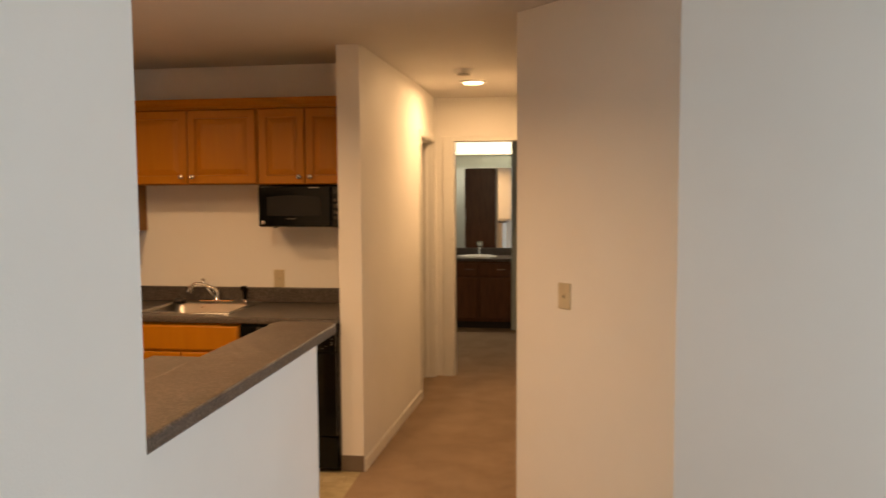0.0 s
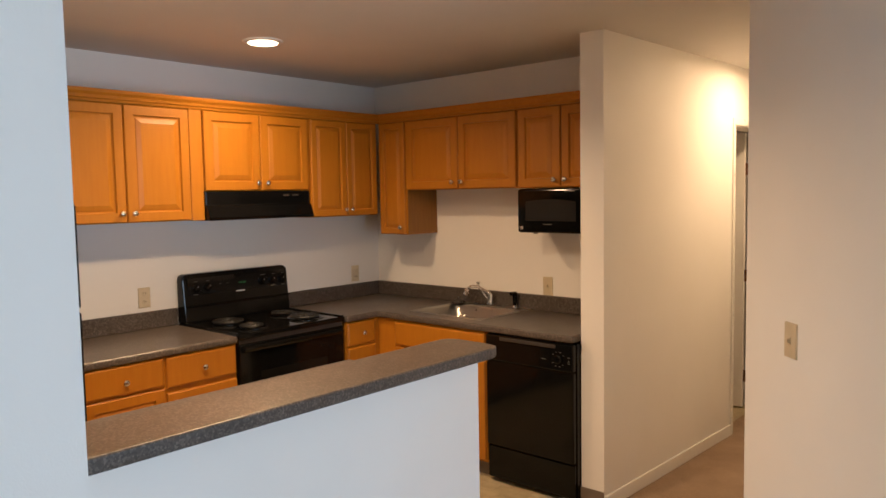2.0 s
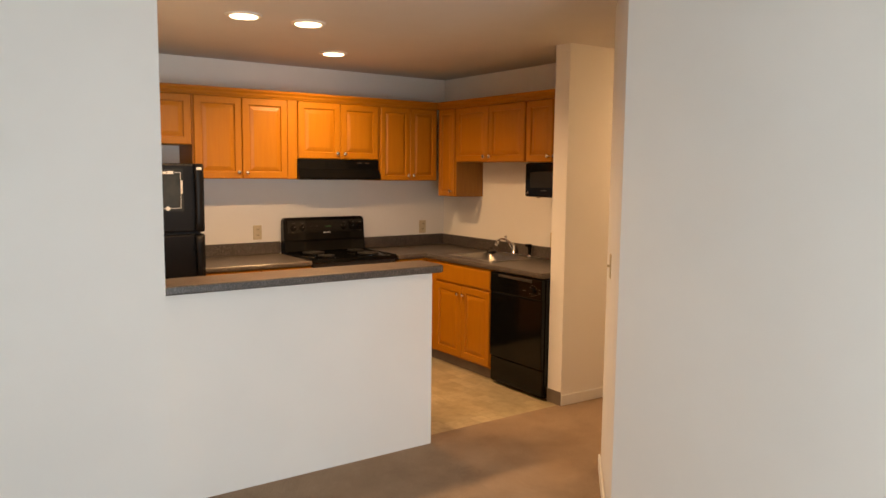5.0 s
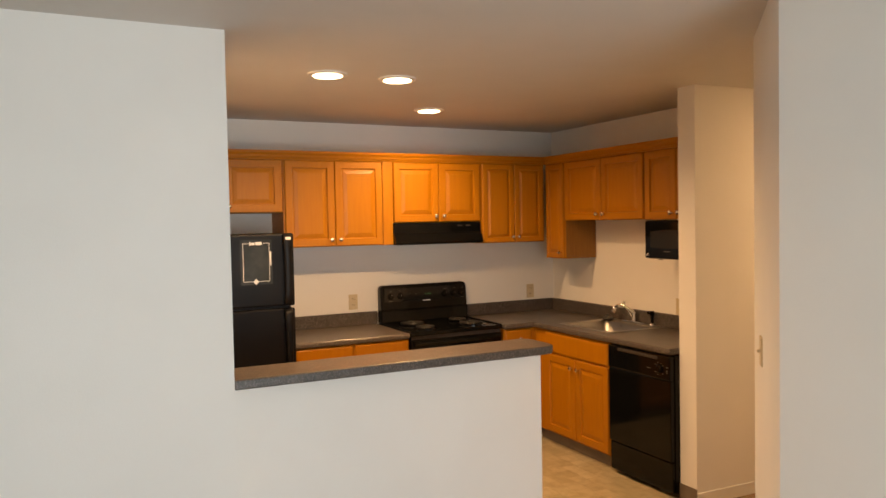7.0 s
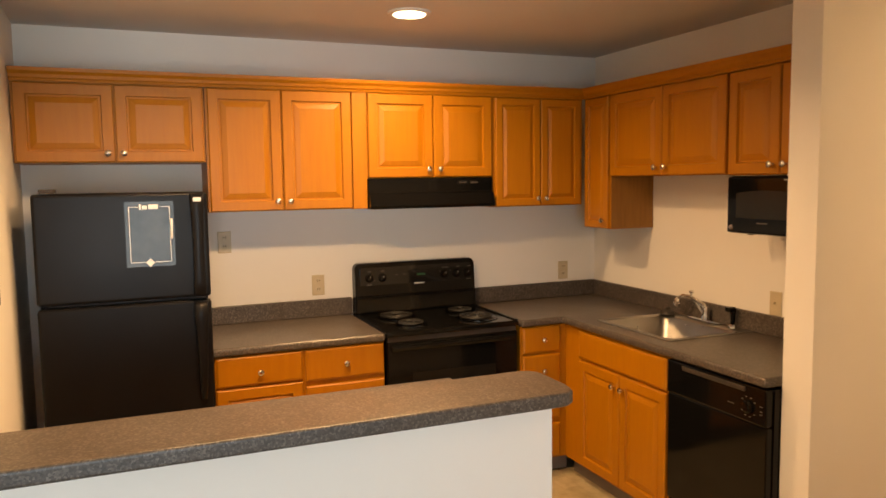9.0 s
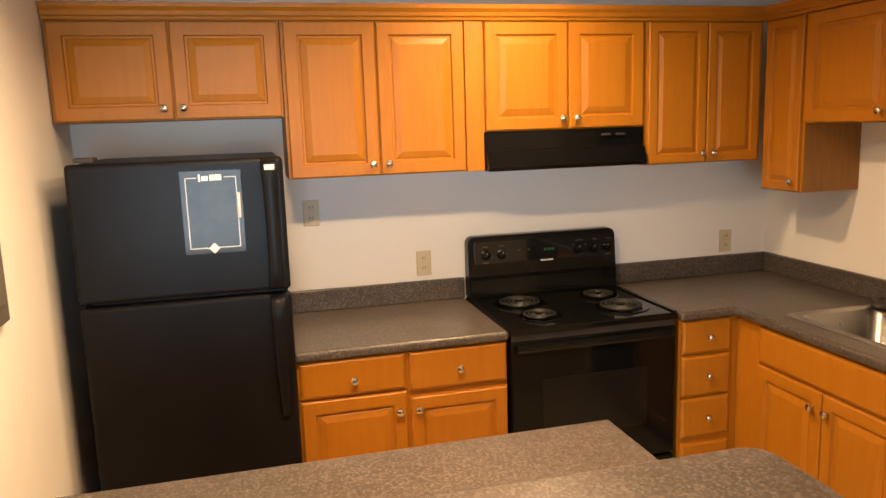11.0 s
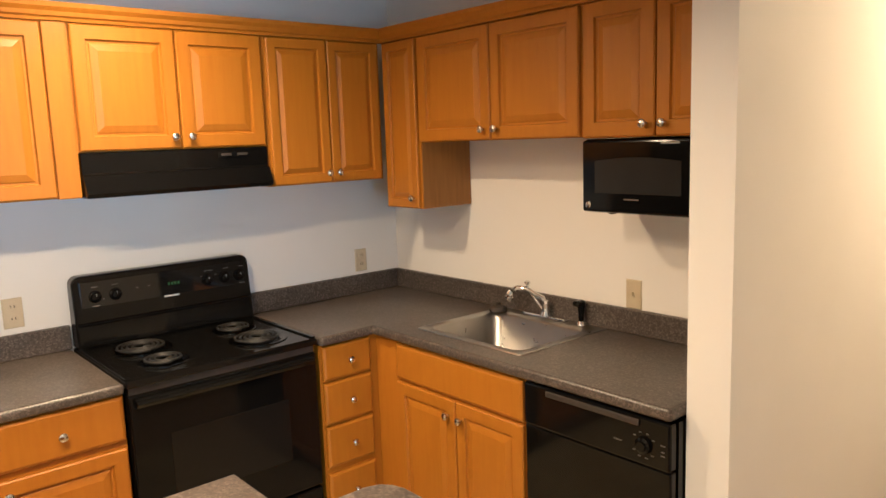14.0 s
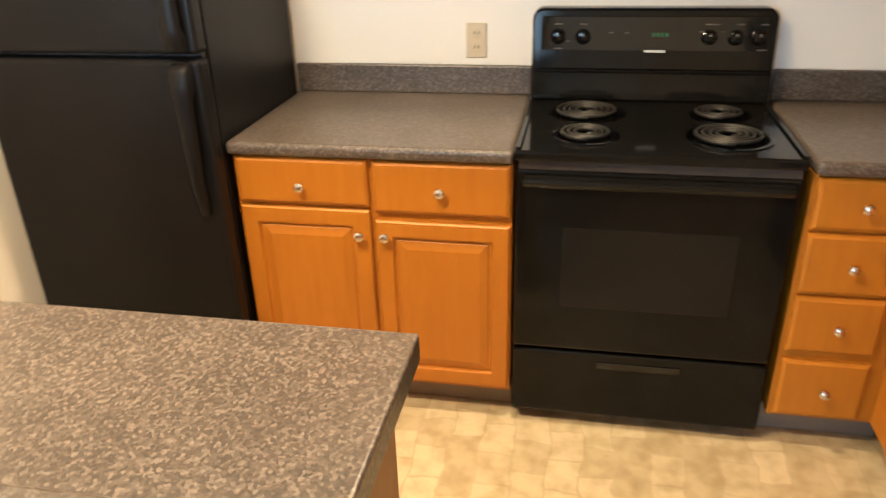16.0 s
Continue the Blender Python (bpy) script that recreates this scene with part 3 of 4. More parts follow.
BC = base("base_cabinet", -1.95, 4.78, 0, "honey maple sink cabinet with a false front and two doors", "cabinet", "kitchen base cabinets")
box("body", -2.434, -1.534, SY, 5.09, 0.10, 0.72, M_WOOD, BC)
box("rail", -2.434, -1.534, SY, SY + 0.02, 0.72, 0.878, M_WOOD, BC)
box("toe_kick", -2.434, -1.534, SY + 0.06, 5.09, 0, 0.10, M_KICK, BC)
cabinet_front("slab", "-y", SY, -2.272, -1.540, 0.712, 0.866, BC, name="false_front")
cabinet_front("door", "-y", SY, -2.272, -1.902, 0.115, 0.700, BC, (-1.938, 0.635))
cabinet_front("door", "-y", SY, -1.896, -1.540, 0.115, 0.700, BC, (-1.862, 0.635))

# dishwasher
dw = base("dishwasher", -1.23, 4.8, 0, "black built-in dishwasher with a dial control panel", "dishwasher")
box("tub", -1.528, -0.94, 4.50, 5.05, 0.02, 0.872, M_BLACK, dw)
box("door_panel", -1.524, -0.945, 4.468, 4.50, 0.225, 0.7185, M_BLACK, dw, bevel=0.006)
box("control_panel", -1.524, -0.945, 4.462, 4.50, 0.720, 0.872, M_BLACK, dw, bevel=0.008)
box("grip", -1.42, -1.05, 4.455, 4.463, 0.842, 0.862, M_SLOT, dw, bevel=0.003)
box("kick_panel", -1.524, -0.945, 4.478, 4.50, 0.03, 0.218, M_BLACK, dw, bevel=0.006)
DX, DZ = -1.035, 0.785
lathe("dial", (DX, 4.462, DZ), (0, -1, 0), ((0.028, 0), (0.026, 0.010), (0.017, 0.014), (0.015, 0.020)), M_BLACK, dw, 20)
marks = [(DX - 0.094, DZ - 0.008, 0.032)] + [(DX + 0.040 * math.cos(k * 0.62), DZ + 0.040 * math.sin(k * 0.62), 0.009) for k in range(10) if k % 5] + [(DX + 0.066, DZ + 0.016, 0.016), (DX + 0.066, DZ - 0.004, 0.011), (DX + 0.066, DZ - 0.016, 0.014)]
for x, z, w in marks:
    box("print_mark", x - w / 2, x + w / 2, 4.4605, 4.4625, z - 0.0016, z + 0.0016, M_BREAKER, dw)

# ---- counters ----
CT, CB = 0.920, 0.880
ct = base("countertop", -2.72, 2.98, CB, "dark speckled laminate countertop with backsplash beside the stove", "countertop")
box("top", -3.056, -2.405, 2.548, 3.404, CB, CT, M_LAM, ct, bevel=0.014, segments=3)
box("backsplash", -3.056, -3.034, 2.55, 3.404, CT, 1.020, M_LAM, ct, bevel=0.005)
ct = base("countertop", -2.0, 4.8, CB, "dark speckled laminate corner countertop with backsplash", "countertop")
SX0, SX1, SY0, SY1 = -2.205, -1.645, 4.575, 5.055
plate("top", (-3.056, -2.405, SX0, SX1, -0.939), (4.190, 4.452, SY0, SY1, 5.096), {(1, 0), (2, 0), (3, 0), (2, 2)}, CB, CT, M_LAM, ct, 0.014)
box("backsplash", -3.056, -3.034, 4.192, 5.074, CT, 1.020, M_LAM, ct, bevel=0.005)
box("backsplash", -3.056, -0.939, 5.074, 5.096, CT, 1.020, M_LAM, ct, bevel=0.005)

# ---- sink ----
sink = base("kitchen_sink", -1.925, 4.81, 0.73, "stainless steel drop-in single-bowl sink", "sink")
bm = bmesh.new()
sections = ((0.022, CT + 0.001), (0.020, CT + 0.005), (-0.012, CT + 0.005), (-0.020, CT - 0.004), (-0.032, 0.760), (-0.055, 0.738), (-0.17, 0.733))
loops = []
for off, z in sections:
    back = 0.055 if off < 0 else 0
    x0, x1, y0, y1 = SX0 - off, SX1 + off, SY0 - off, SY1 + off - back
    r = 0.05 if off < 0 else 0.015
    ring = []
    for cx, cy, a0 in ((x1 - r, y1 - r, 0), (x0 + r, y1 - r, 90), (x0 + r, y0 + r, 180), (x1 - r, y0 + r, 270)):
        for k in range(6):
            a = radians(a0 + 18 * k)
            ring.append(bm.verts.new((cx + r * math.cos(a), cy + r * math.sin(a), z)))
    loops.append(ring)
for p, q in zip(loops, loops[1:]):
    for i in range(len(p)):
        j = (i + 1) % len(p)
        bm.faces.new((p[i], p[j], q[j], q[i]))
bm.faces.new(loops[-1])
ob = finish("basin", bm, M_STEEL, sink, smooth=True)
ob.data.set_sharp_from_angle(angle=radians(50))
lathe("drain", (-1.925, 4.79, 0.733), (0, 0, 1), ((0.045, 0), (0.045, 0.003), (0.036, 0.003), (0.03, 0.001)), M_CHROME, sink, 20)

# faucet, sprayer and stopper
FX, FY, FZ = -1.93, 5.045, CT + 0.0055
fc = base("kitchen_faucet", FX, FY, FZ, "chrome single-lever kitchen faucet on the sink deck", "faucet")
box("deck_plate", FX - 0.12, FX + 0.12, FY - 0.022, FY + 0.022, FZ, FZ + 0.012, M_CHROME, fc, bevel=0.008)
lathe("stem", (FX, FY, FZ + 0.01), (0, 0, 1), ((0.026, 0), (0.022, 0.012), (0.016, 0.03), (0.018, 0.05), (0.015, 0.066), (0.004, 0.07)), M_CHROME, fc)
tube("spout", [(FX, FY - 0.002, FZ + 0.065), (FX - 0.012, FY - 0.004, FZ + 0.084), (FX - 0.05, FY - 0.012, FZ + 0.100), (FX - 0.09, FY - 0.025, FZ + 0.122), (FX - 0.13, FY - 0.040, FZ + 0.124), (FX - 0.155, FY - 0.052, FZ + 0.108)], (0.013, 0.012, 0.011, 0.010, 0.011, 0.012), M_CHROME, fc)
lathe("aerator", (FX - 0.168, FY - 0.060, FZ + 0.062), (0.25, 0.15, 1), ((0.013, 0), (0.019, 0.006), (0.019, 0.020), (0.014, 0.024), (0.018, 0.032), (0.012, 0.048)), M_CHROME, fc)
lathe("finial", (FX - 0.085, FY - 0.024, FZ + 0.124), (0, 0, 1), ((0.007, 0), (0.006, 0.016), (0.013, 0.022), (0.013, 0.030), (0.004, 0.036)), M_CHROME, fc)
tube("lever", [(FX - 0.01, FY + 0.002, FZ + 0.03), (FX - 0.05, FY, FZ + 0.065), (FX - 0.085, FY - 0.02, FZ + 0.12)], (0.008, 0.007, 0.009), M_CHROME, fc)
sp = base("sink_sprayer", -1.735, 5.045, FZ, "black sink sprayer in a chrome collar", "sprayer")
lathe("collar", (-1.735, 5.045, FZ), (0, 0, 1), ((0.022, 0), (0.02, 0.012), (0.014, 0.018)), M_CHROME, sp)
lathe("grip", (-1.735, 5.045, FZ + 0.018), (0, 0, 1), ((0.011, 0), (0.013, 0.03), (0.016, 0.065), (0.012, 0.085)), M_BLACK, sp)
box("nozzle", -1.752, -1.718, 5.005, 5.055, FZ + 0.083, FZ + 0.108, M_BLACK, sp, bevel=0.008)
st = base("sink_stopper", -2.165, 4.985, FZ, "black rubber sink stopper on the sink rim", "sink stopper")
lathe("disc", (-2.165, 4.985, FZ), (0, 0, 1), ((0.036, 0), (0.042, 0.01), (0.038, 0.022), (0.02, 0.030), (0.012, 0.034), (0.012, 0.045), (0.002, 0.047)), M_SLOT, st, 20)

# ---- stove ----
SL, SR, SF = 3.408, 4.170, -2.408
stove = base("electric_stove", -2.72, 3.80, 0, "black freestanding electric range with coil burners", "stove")
box("body", -3.04, -2.46, SL, SR, 0.02, 0.895, M_BLACK, stove)
box("cooktop", -3.04, SF + 0.005, SL - 0.002, SR + 0.002, 0.895, 0.925, M_BLACK, stove, bevel=0.008)
for y0 in (SL, SR - 0.018):
    box("raised_rim", -2.96, SF - 0.005, y0, y0 + 0.018, 0.925, 0.932, M_BLACK, stove, bevel=0.004)
box("oven_door", -2.458, SF - 0.004, SL + 0.004, SR - 0.004, 0.290, 0.868, M_BLACK, stove, bevel=0.008)
box("oven_window", SF - 0.006, SF - 0.001, SL + 0.14, SR - 0.14, 0.44, 0.70, M_WINDOW, stove, bevel=0.002)
profile_along("handle", ((SF - 0.004, 0.815), (SF + 0.016, 0.824), (SF + 0.026, 0.838), (SF + 0.022, 0.850), (SF - 0.004, 0.856)), "y", SL + 0.025, SR - 0.025, M_BLACK, stove, bevel=0.005)
box("vent_gap", -2.458, SF - 0.012, SL + 0.01, SR - 0.01, 0.868, 0.895, M_SLOT, stove)
box("storage_drawer", -2.458, SF - 0.006, SL + 0.004, SR - 0.004, 0.045, 0.280, M_BLACK, stove, bevel=0.008)
box("drawer_grip", SF - 0.007, SF - 0.002, 3.67, 3.92, 0.228, 0.250, M_GLASSY, stove, bevel=0.002)
# upright control panel with rounded upper corners
bm = bmesh.new()
outline = [(SL, 0.925), (SR, 0.925)]
for cy, a0 in ((SR - 0.035, 0), (SL + 0.035, 90)):
    for k in range(7):
        a = radians(a0 + 15 * k)
        outline.append((cy + 0.035 * math.cos(a), 1.185 + 0.035 * math.sin(a)))
lower = [(y, z) for y, z in outline]
f0 = [bm.verts.new((-2.955 - 0.03 * (z - 0.925) / 0.3, y, z)) for y, z in lower]
f1 = [bm.verts.new((-3.045, y, z)) for y, z in lower]
bm.faces.new(f0)
bm.faces.new(f1)
for i in range(len(lower)):
    j = (i + 1) % len(lower)
    bm.faces.new((f0[i], f0[j], f1[j], f1[i]))
finish("backguard", bm, M_BLACK, stove, bevel=0.008)


def bg_x(z):
    return -2.955 - 0.03 * (z - 0.925) / 0.3


prism("control_glass", [(bg_x(1.12) - 0.004, SL + 0.03), (bg_x(1.12) + 0.003, SL + 0.03), (bg_x(1.12) + 0.003, SR - 0.03), (bg_x(1.12) - 0.004, SR - 0.03)], 1.075, 1.195, M_GLASSY, stove)
box("ledge", -2.97, -2.944, SL + 0.01, SR - 0.01, 1.020, 1.032, M_BLACK, stove, bevel=0.004)
KX = bg_x(1.13)
for ky in (3.492, 3.572, 3.965, 4.045, 4.116):
    lathe("control_knob", (KX, ky, 1.132), (1, 0, 0), ((0.026, 0), (0.024, 0.010), (0.019, 0.013), (0.017, 0.026), (0.004, 0.028)), M_BLACK, stove, 18)
    boxes("pointer", [(KX + 0.028, KX + 0.0295, ky - 0.0013, ky + 0.0013, 1.138, 1.147)], M_PANELBOX, stove)
for ky, z, w in ((3.492, 1.172, 0.012), (3.492, 1.094, 0.014), (3.572, 1.172, 0.012), (3.525, 1.118, 0.003), (3.66, 1.145, 0.006), (3.71, 1.145, 0.006), (3.972, 1.172, 0.02),
                 (3.94, 1.15, 0.004), (4.005, 1.15, 0.004), (4.055, 1.172, 0.012), (4.128, 1.172, 0.012), (4.128, 1.094, 0.014)):
    box("print_mark", KX + 0.003, KX + 0.0045, ky - w, ky + w, z - 0.0015, z + 0.0015, M_BREAKER, stove)
boxes("badge", [(KX + 0.003, KX + 0.005, 3.77, 3.835, 1.084, 1.091)], M_PRINT, stove)
box("clock_window", KX + 0.001, KX + 0.005, 3.76, 3.87, 1.118, 1.158, M_GLASSY, stove)
boxes("clock_digits", [(KX + 0.005, KX + 0.006, 3.790 + 0.014 * k, 3.797 + 0.014 * k, 1.134, 1.146) for k in range(4)], M_GREEN, stove)


def burner(cx, cy, r):
    lathe("drip_pan", (cx, cy, 0.9245), (0, 0, 1), ((r + 0.020, 0.0), (r + 0.020, 0.004), (r + 0.012, 0.006), (r + 0.004, 0.003), (0.02, 0.0025)), M_PAN, stove, 28)
    turns = 4 if r > 0.085 else 3
    pts = []
    for k in range(turns * 18 + 1):
        a = k / 18 * math.tau
        rr = 0.022 + (r - 0.022) * k / (turns * 18)
        pts.append((cx + rr * math.cos(a), cy + rr * math.sin(a), 0.9375))
    tube("coil", pts, 0.0062, M_COIL, stove, 6)


burner(-2.80, 3.600, 0.098)
burner(-2.56, 3.600, 0.074)
burner(-2.81, 4.000, 0.074)
burner(-2.575, 3.995, 0.098)

# ---- refrigerator ----
fr = base("refrigerator", -2.72, 2.22, 0, "black top-freezer refrigerator with pebbled doors", "refrigerator")
box("cabinet", -3.03, -2.407, 1.855, 2.545, 0.02, 1.656, M_FRIDGE, fr, bevel=0.006)
box("gasket", -2.407, -2.394, 1.885, 2.535, 0.10, 1.655, M_SLOT, fr)
box("freezer_door", -2.394, -2.33, 1.850, 2.553, 1.187, 1.660, M_FRIDGE, fr, bevel=0.014, segments=3)
box("fridge_door", -2.394, -2.33, 1.850, 2.553, 0.09, 1.173, M_FRIDGE, fr, bevel=0.014, segments=3)
box("kick_grille", -2.402, -2.372, 1.885, 2.535, 0.02, 0.08, M_SLOT, fr)
boxes("hinge_cover", [(-2.432, -2.342, 1.88, 1.94, 1.664, 1.680)], M_SLOT, fr, bevel=0.004)
HY = 2.505


def fridge_handle(rows):
    """A moulded grip lofted through rows of (height, half width, depth), standing off the door between its ends."""
    bm = bmesh.new()
    rings = []
    for z, w, d, gap in rows:
        x0, x1, c = -2.332 + gap, -2.33 + d, 0.006
        pts = ((x0, -w), (x1 - c, -w), (x1, -w + c), (x1, w - c), (x1 - c, w), (x0, w))
        rings.append([bm.verts.new((x, HY + y, z)) for x, y in pts])
    for p, q in zip(rings, rings[1:]):
        for i in range(6):
            bm.faces.new((p[i], p[i - 1], q[i - 1], q[i]))
    bm.faces.new(rings[0])
    bm.faces.new(rings[-1])
    ob = finish("handle", bm, M_FRIDGE, fr, smooth=True)
    ob.data.set_sharp_from_angle(angle=radians(50))


fridge_handle(((1.652, 0.026, 0.020, 0), (1.640, 0.029, 0.036, 0), (1.600, 0.029, 0.042, 0), (1.570, 0.026, 0.042, 0.022), (1.420, 0.023, 0.044, 0.024), (1.260, 0.024, 0.044, 0.022), (1.230, 0.027, 0.042, 0), (1.202, 0.026, 0.026, 0)))
fridge_handle(((1.166, 0.026, 0.026, 0), (1.150, 0.029, 0.042, 0), (1.100, 0.028, 0.046, 0), (1.070, 0.025, 0.046, 0.024), (0.950, 0.021, 0.046, 0.026), (0.830, 0.017, 0.042, 0.024), (0.760, 0.014, 0.034, 0), (0.720, 0.012, 0.020, 0)))
box("badge", -2.289, -2.2865, HY - 0.017, HY + 0.017, 1.618, 1.636, M_PRINT, fr, bevel=0.001)
ps = base("notice_sheet", -2.328, 2.30, 1.36, "glossy notice with a white border on the freezer door", "poster")
PX, P0, P1, Q0, Q1 = -2.33, 2.207, 2.408, 1.336, 1.622
box("sheet", PX, PX + 0.0012, P0, P1, Q0, Q1, M_POSTER, ps)
e0, e1, g0, g1 = P0 + 0.016, P1 - 0.016, Q0 + 0.018, Q1 - 0.022
boxes("border_line", [(PX + 0.0012, PX + 0.0018, e0, e0 + 0.003, g0, g1), (PX + 0.0012, PX + 0.0018, e1 - 0.003, e1, g0, g1), (PX + 0.0012, PX + 0.0018, e0, 2.284, g0, g0 + 0.003),
                      (PX + 0.0012, PX + 0.0018, 2.322, e1, g0, g0 + 0.003), (PX + 0.0012, PX + 0.0018, e0, 2.262, g1 - 0.003, g1), (PX + 0.0012, PX + 0.0018, 2.352, e1, g1 - 0.003, g1)], M_PRINT, ps)
boxes("heading_bars", [(PX + 0.0012, PX + 0.0018, 2.267, 2.274, g1 - 0.014, g1 + 0.010), (PX + 0.0012, PX + 0.0018, 2.278, 2.299, g1 - 0.012, g1 + 0.004), (PX + 0.0012, PX + 0.0018, 2.304, 2.344, g1 - 0.012, g1 + 0.008)], M_PRINT, ps)
tagged(lathe("marker_pen", (PX + 0.007, e1 + 0.004, 1.455), (0, 0, 1), ((0.003, 0), (0.0055, 0.006), (0.0055, 0.055), (0.0065, 0.056), (0.0065, 0.088), (0.003, 0.09)), M_PRINT, ps, 12), "white marker pen")
bm = bmesh.new()
for x in (PX + 0.0012, PX + 0.002):
    bm.faces.new([bm.verts.new((x, 2.303 + a, g0 + b)) for a, b in ((0.019, 0), (0, 0.019), (-0.019, 0), (0, -0.019))])
finish("diamond_mark", bm, M_PRINT, ps)

# ---- peninsula ----
pen = base("peninsula_cabinet", -1.12, 2.57, 0, "honey maple peninsula cabinet behind the half wall", "cabinet")
box("body", -1.39, -0.839, 1.806, 3.300, 0.10, CB, M_WOOD, pen)
tagged(box("end_panel", -1.37, -0.839, 3.300, 3.318, 0.0, CB, M_VENEER, pen), "tan maple veneer end panel")
box("toe_kick", -1.33, -0.839, 1.806, 3.298, 0, 0.10, M_KICK, pen)
pc = base("peninsula_counter", -1.13, 2.57, CB, "dark speckled laminate lower counter on the peninsula", "countertop")
box("top", -1.440, -0.838, 1.804, 3.350, CB, CT + 0.014, M_LAM, pc, bevel=0.006, segments=3)
bar = base("bar_counter", -0.75, 2.6, 1.045, "dark speckled laminate raised bar top with clipped corners", "countertop")
prism("top", [(-0.615, 1.826), (-0.615, 3.345), (-0.621, 3.374), (-0.638, 3.398), (-0.664, 3.408), (-0.700, 3.413), (-0.838, 3.413), (-0.866, 3.405), (-0.886, 3.388), (-0.896, 3.360), (-0.896, 1.822)], 1.045, 1.087, M_LAM, bar, bevel=0.008, segments=3)

# ---- ceiling fixtures ----


def downlight(cx, cy):
    e = base("recessed_light", cx, cy, CEIL - 0.02, "lit round recessed ceiling light with a white trim ring", "ceiling light", "recessed ceiling lights")
    lathe("trim_ring", (cx, cy, CEIL), (0, 0, -1), ((0.104, 0.0), (0.101, 0.007), (0.088, 0.011), (0.079, 0.010)), M_TRIM, e, 32)
    lathe("lens", (cx, cy, CEIL - 0.012), (0, 0, -1), ((0.078, -0.002), (0.074, 0.002), (0.05, 0.003)), M_LENS, e, 32)


for lx, ly in LAMPS:
    downlight(lx, ly)
downlight(-0.30, 6.03)
sd = base("smoke_detector", -0.31, 5.47, CEIL - 0.04, "round white smoke detector on the hall ceiling", "smoke detector")
lathe("housing", (-0.31, 5.47, CEIL), (0, 0, -1), ((0.070, 0), (0.070, 0.012), (0.058, 0.034), (0.03, 0.038)), M_TRIM, sd, 24)
lathe("vent_ring", (-0.31, 5.47, CEIL - 0.034), (0, 0, -1), ((0.046, 0), (0.044, 0.005), (0.02, 0.007)), M_PANELBOX, sd, 24)

# ---- outlets and switches ----
outlet("+x", -3.06, 3.21, 1.102, "ivory wall outlet above the counter")
outlet("+x", -3.06, 2.695, 1.373, "ivory wall outlet beside the refrigerator")
outlet("+x", -3.06, 4.853, 1.094, "ivory wall outlet in the counter corner")
sink_switch = outlet("-y", 5.10, -1.512, 1.078, "ivory toggle wall switch beside the sink", "toggle")
box("toggle_collar", -1.519, -1.505, 5.0925, 5.0942, 1.064, 1.092, M_IVORY, sink_switch, bevel=0.0005)
box("toggle", -1.516, -1.508, 5.080, 5.0925, 1.076, 1.088, M_IVORY, sink_switch, bevel=0.002)
sw = base("wall_switch", 0.344, 3.728, 1.168, "ivory toggle light switch on the angled wall", "light switch")
du = Vector((0.713, -0.701, 0))
dn = Vector((-0.701, -0.713, 0))
mid = Vector((0.344, 3.728, 1.168))
bm = bmesh.new()
for half_u, half_z, h0, h1 in ((0.037, 0.060, -0.001, 0.006), (0.006, 0.013, 0.006, 0.008), (0.0035, 0.006, 0.008, 0.018)):
    rim = [(-half_u, -half_z), (half_u, -half_z), (half_u, half_z), (-half_u, half_z)]
    lo_ring = [bm.verts.new(mid + du * a + Vector((0, 0, b)) + dn * h0) for a, b in rim]
    hi_ring = [bm.verts.new(mid + du * a * 0.93 + Vector((0, 0, b * 0.95)) + dn * h1) for a, b in rim]
    bm.faces.new(lo_ring)
    bm.faces.new(hi_ring)
    for i in range(4):
        j = (i + 1) % 4
        bm.faces.new((lo_ring[i], lo_ring[j], hi_ring[j], hi_ring[i]))
finish("toggle_plate", bm, M_IVORY, sw)

# ---- bath vanity seen through the end doorway ----
van = base("bath_vanity", -0.57, 9.6, 0, "dark brown wooden bathroom vanity with doors", "vanity")
box("body", -0.96, -0.175, 9.345, 9.895, 0.09, 0.83, M_BROWN, van)
box("toe_kick", -0.96, -0.175, 9.40, 9.895, 0, 0.09, M_SLOT, van)
for a, b in ((-0.94, -0.575), (-0.56, -0.195)):
    front("drawer", "-y", 9.345, a, b, 0.65, 0.805, SLAB, M_BROWN, van)
    front("door", "-y", 9.345, a, b, 0.12, 0.63, SLAB, M_BROWN, van)
    box("handle", (a + b) / 2 - 0.045 + 0.08, (a + b) / 2 + 0.045 + 0.08, 9.305, 9.315, 0.727, 0.737, M_NICKEL, van)
vt = base("bathroom_countertop", -0.57, 9.6, 0.83, "dark laminate bathroom countertop with backsplash", "countertop")
box("top", -0.98, -0.168, 9.32, 9.895, 0.83, 0.865, M_LAM, vt, bevel=0.008)
box("backsplash", -0.98, -0.168, 9.875, 9.895, 0.865, 0.955, M_LAM, vt)
vs = base("vanity_basin", -0.60, 9.60, 0.865, "oval white porcelain drop-in basin", "sink")
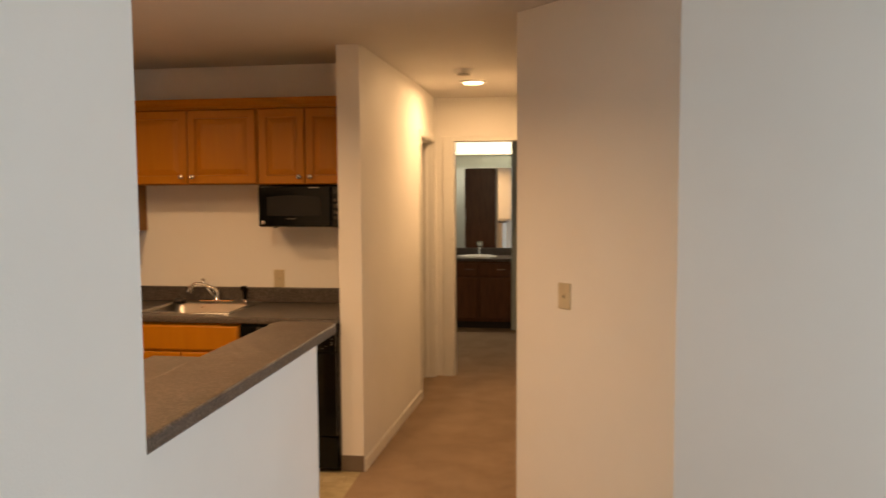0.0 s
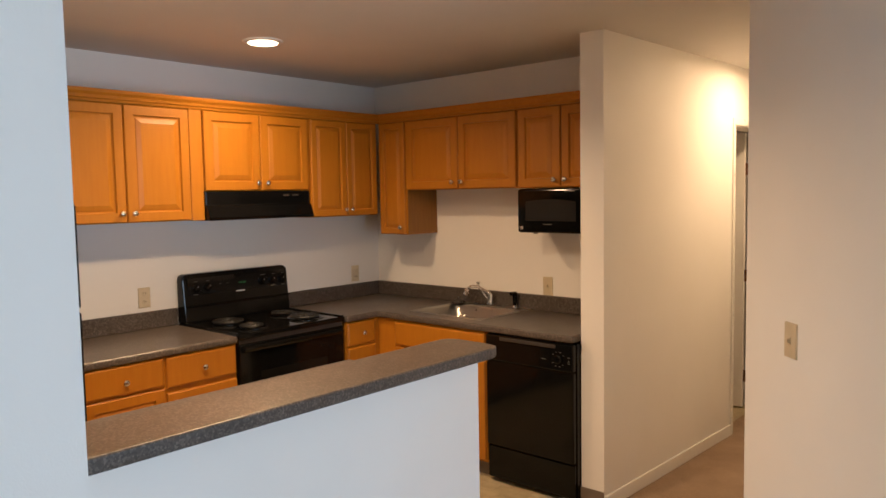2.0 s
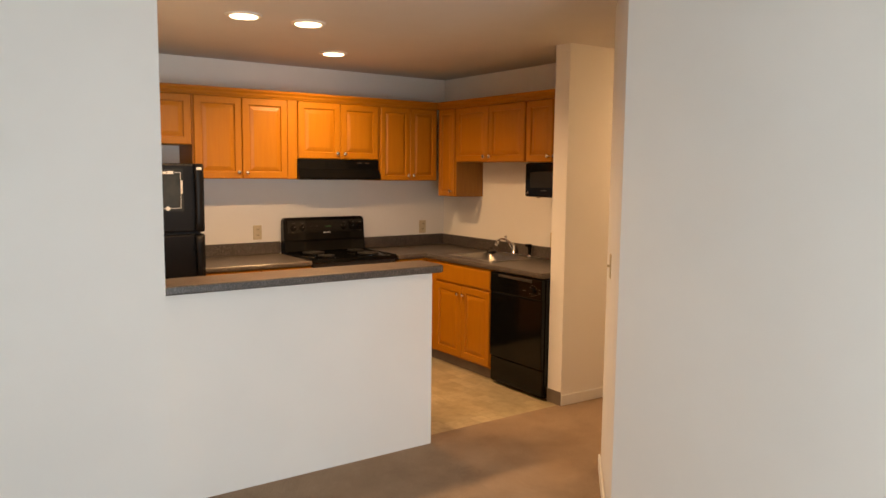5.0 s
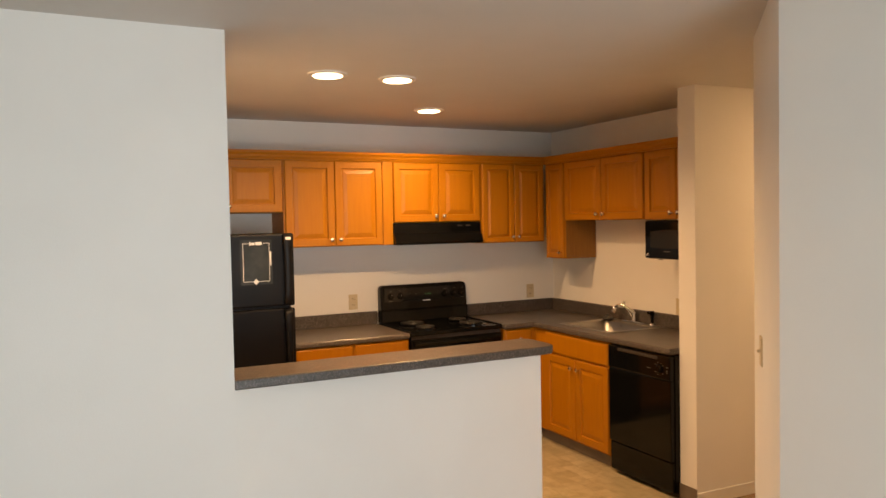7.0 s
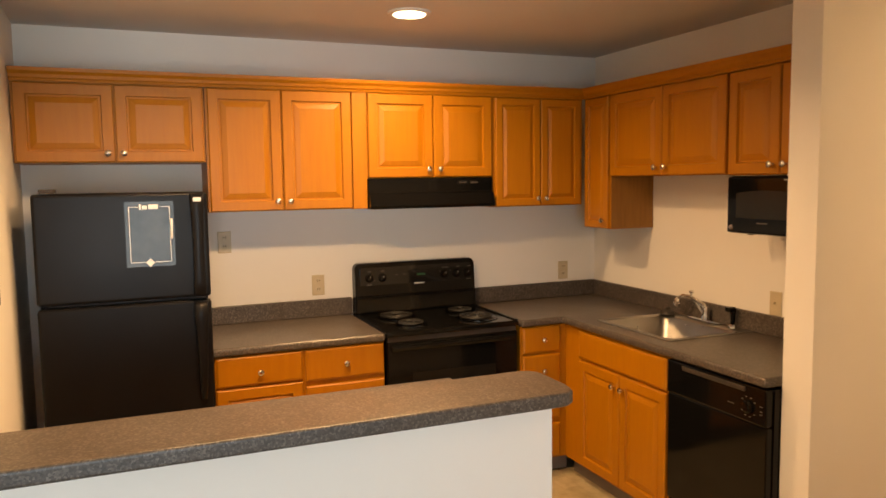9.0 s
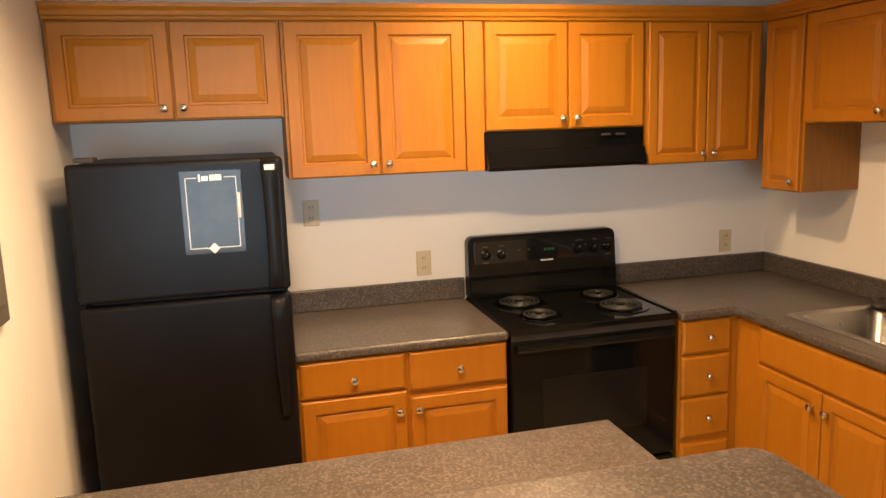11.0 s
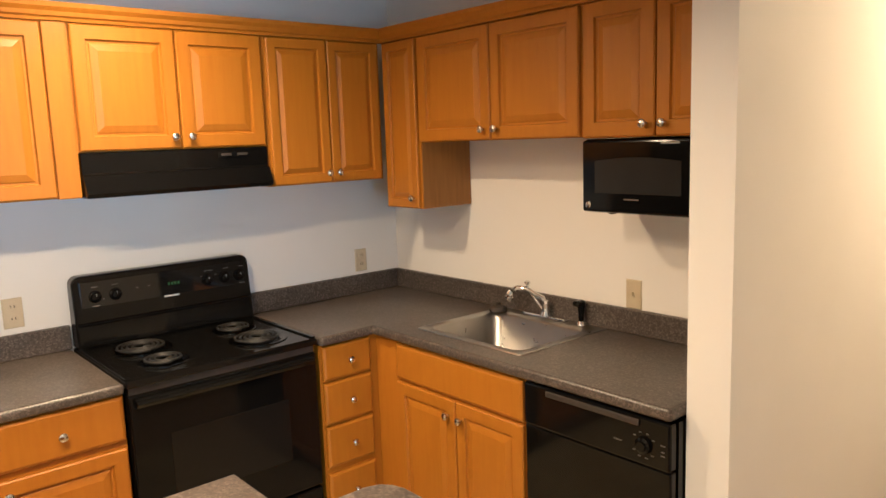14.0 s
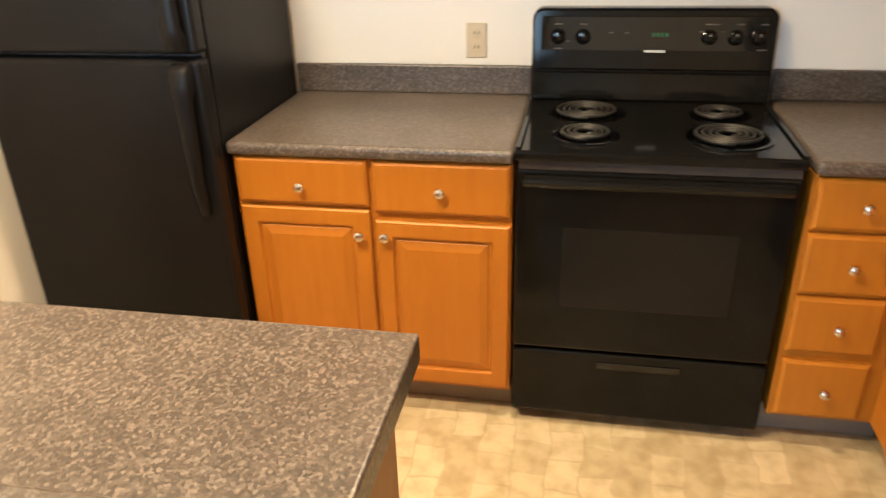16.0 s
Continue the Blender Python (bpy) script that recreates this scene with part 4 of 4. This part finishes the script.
ob = lathe("bowl", (0, 0, 0), (0, 0, 1), ((0.22, 0.0), (0.22, 0.010), (0.205, 0.016), (0.185, 0.010), (0.14, 0.004), (0.02, 0.002)), M_PORCELAIN, vs, 32)
ob.scale = (1.15, 0.9, 1)
ob.matrix_parent_inverse = Matrix()
ob.location = (0, 0, 0)
vf = base("vanity_faucet", -0.60, 9.82, 0.865, "chrome basin faucet with a white handle", "faucet")
lathe("stem", (-0.60, 9.82, 0.865), (0, 0, 1), ((0.03, 0), (0.025, 0.02), (0.016, 0.03), (0.015, 0.11), (0.03, 0.125), (0.03, 0.165), (0.01, 0.18)), M_CHROME, vf)
tube("spout", [(-0.60, 9.82, 0.945), (-0.60, 9.77, 0.96), (-0.60, 9.71, 0.945)], 0.011, M_CHROME, vf)
mr = base("wall_mirror", -0.49, 9.895, 0.96, "frameless mirror above the vanity", "mirror")
box("glass", -0.79, -0.19, 9.888, 9.896, 0.958, 1.98, M_MIRROR, mr)
vl = base("vanity_light", -0.6, 9.82, 2.15, "long glowing vanity light above the mirror", "wall light")
box("diffuser", -1.02, -0.17, 9.70, 9.86, 2.155, 2.31, M_VALANCE, vl, bevel=0.01)
box("backplate", -1.04, -0.168, 9.86, 9.896, 2.145, 2.32, M_TRIM, vl)

# ---- kitchen side wall ----
ep = base("electrical_panel", -1.60, 1.82, 1.285, "dark grey steel electrical panel with a flush door", "electrical panel")
box("cover", -1.78, -1.42, 1.775, 1.806, 1.285, 1.777, M_BREAKER, ep, bevel=0.004)
box("door", -1.74, -1.46, 1.806, 1.812, 1.335, 1.727, M_BREAKER, ep, bevel=0.003)
box("latch", -1.48, -1.465, 1.812, 1.816, 1.51, 1.55, M_SLOT, ep)
for xx, zz, lab in ((-1.22, 1.15, "ivory switch plate on the kitchen side wall"), (-1.50, 0.99, "ivory outlet plate on the kitchen side wall")):
    pl = base("wall_plate", xx, 1.82, zz, lab, "wall plate")
    box("cover_plate", xx - 0.036, xx + 0.036, 1.785, 1.808, zz - 0.059, zz + 0.059, M_IVORY, pl, bevel=0.003)
    box("toggle", xx - 0.005, xx + 0.005, 1.808, 1.816, zz - 0.012, zz + 0.012, M_IVORY, pl, bevel=0.001)
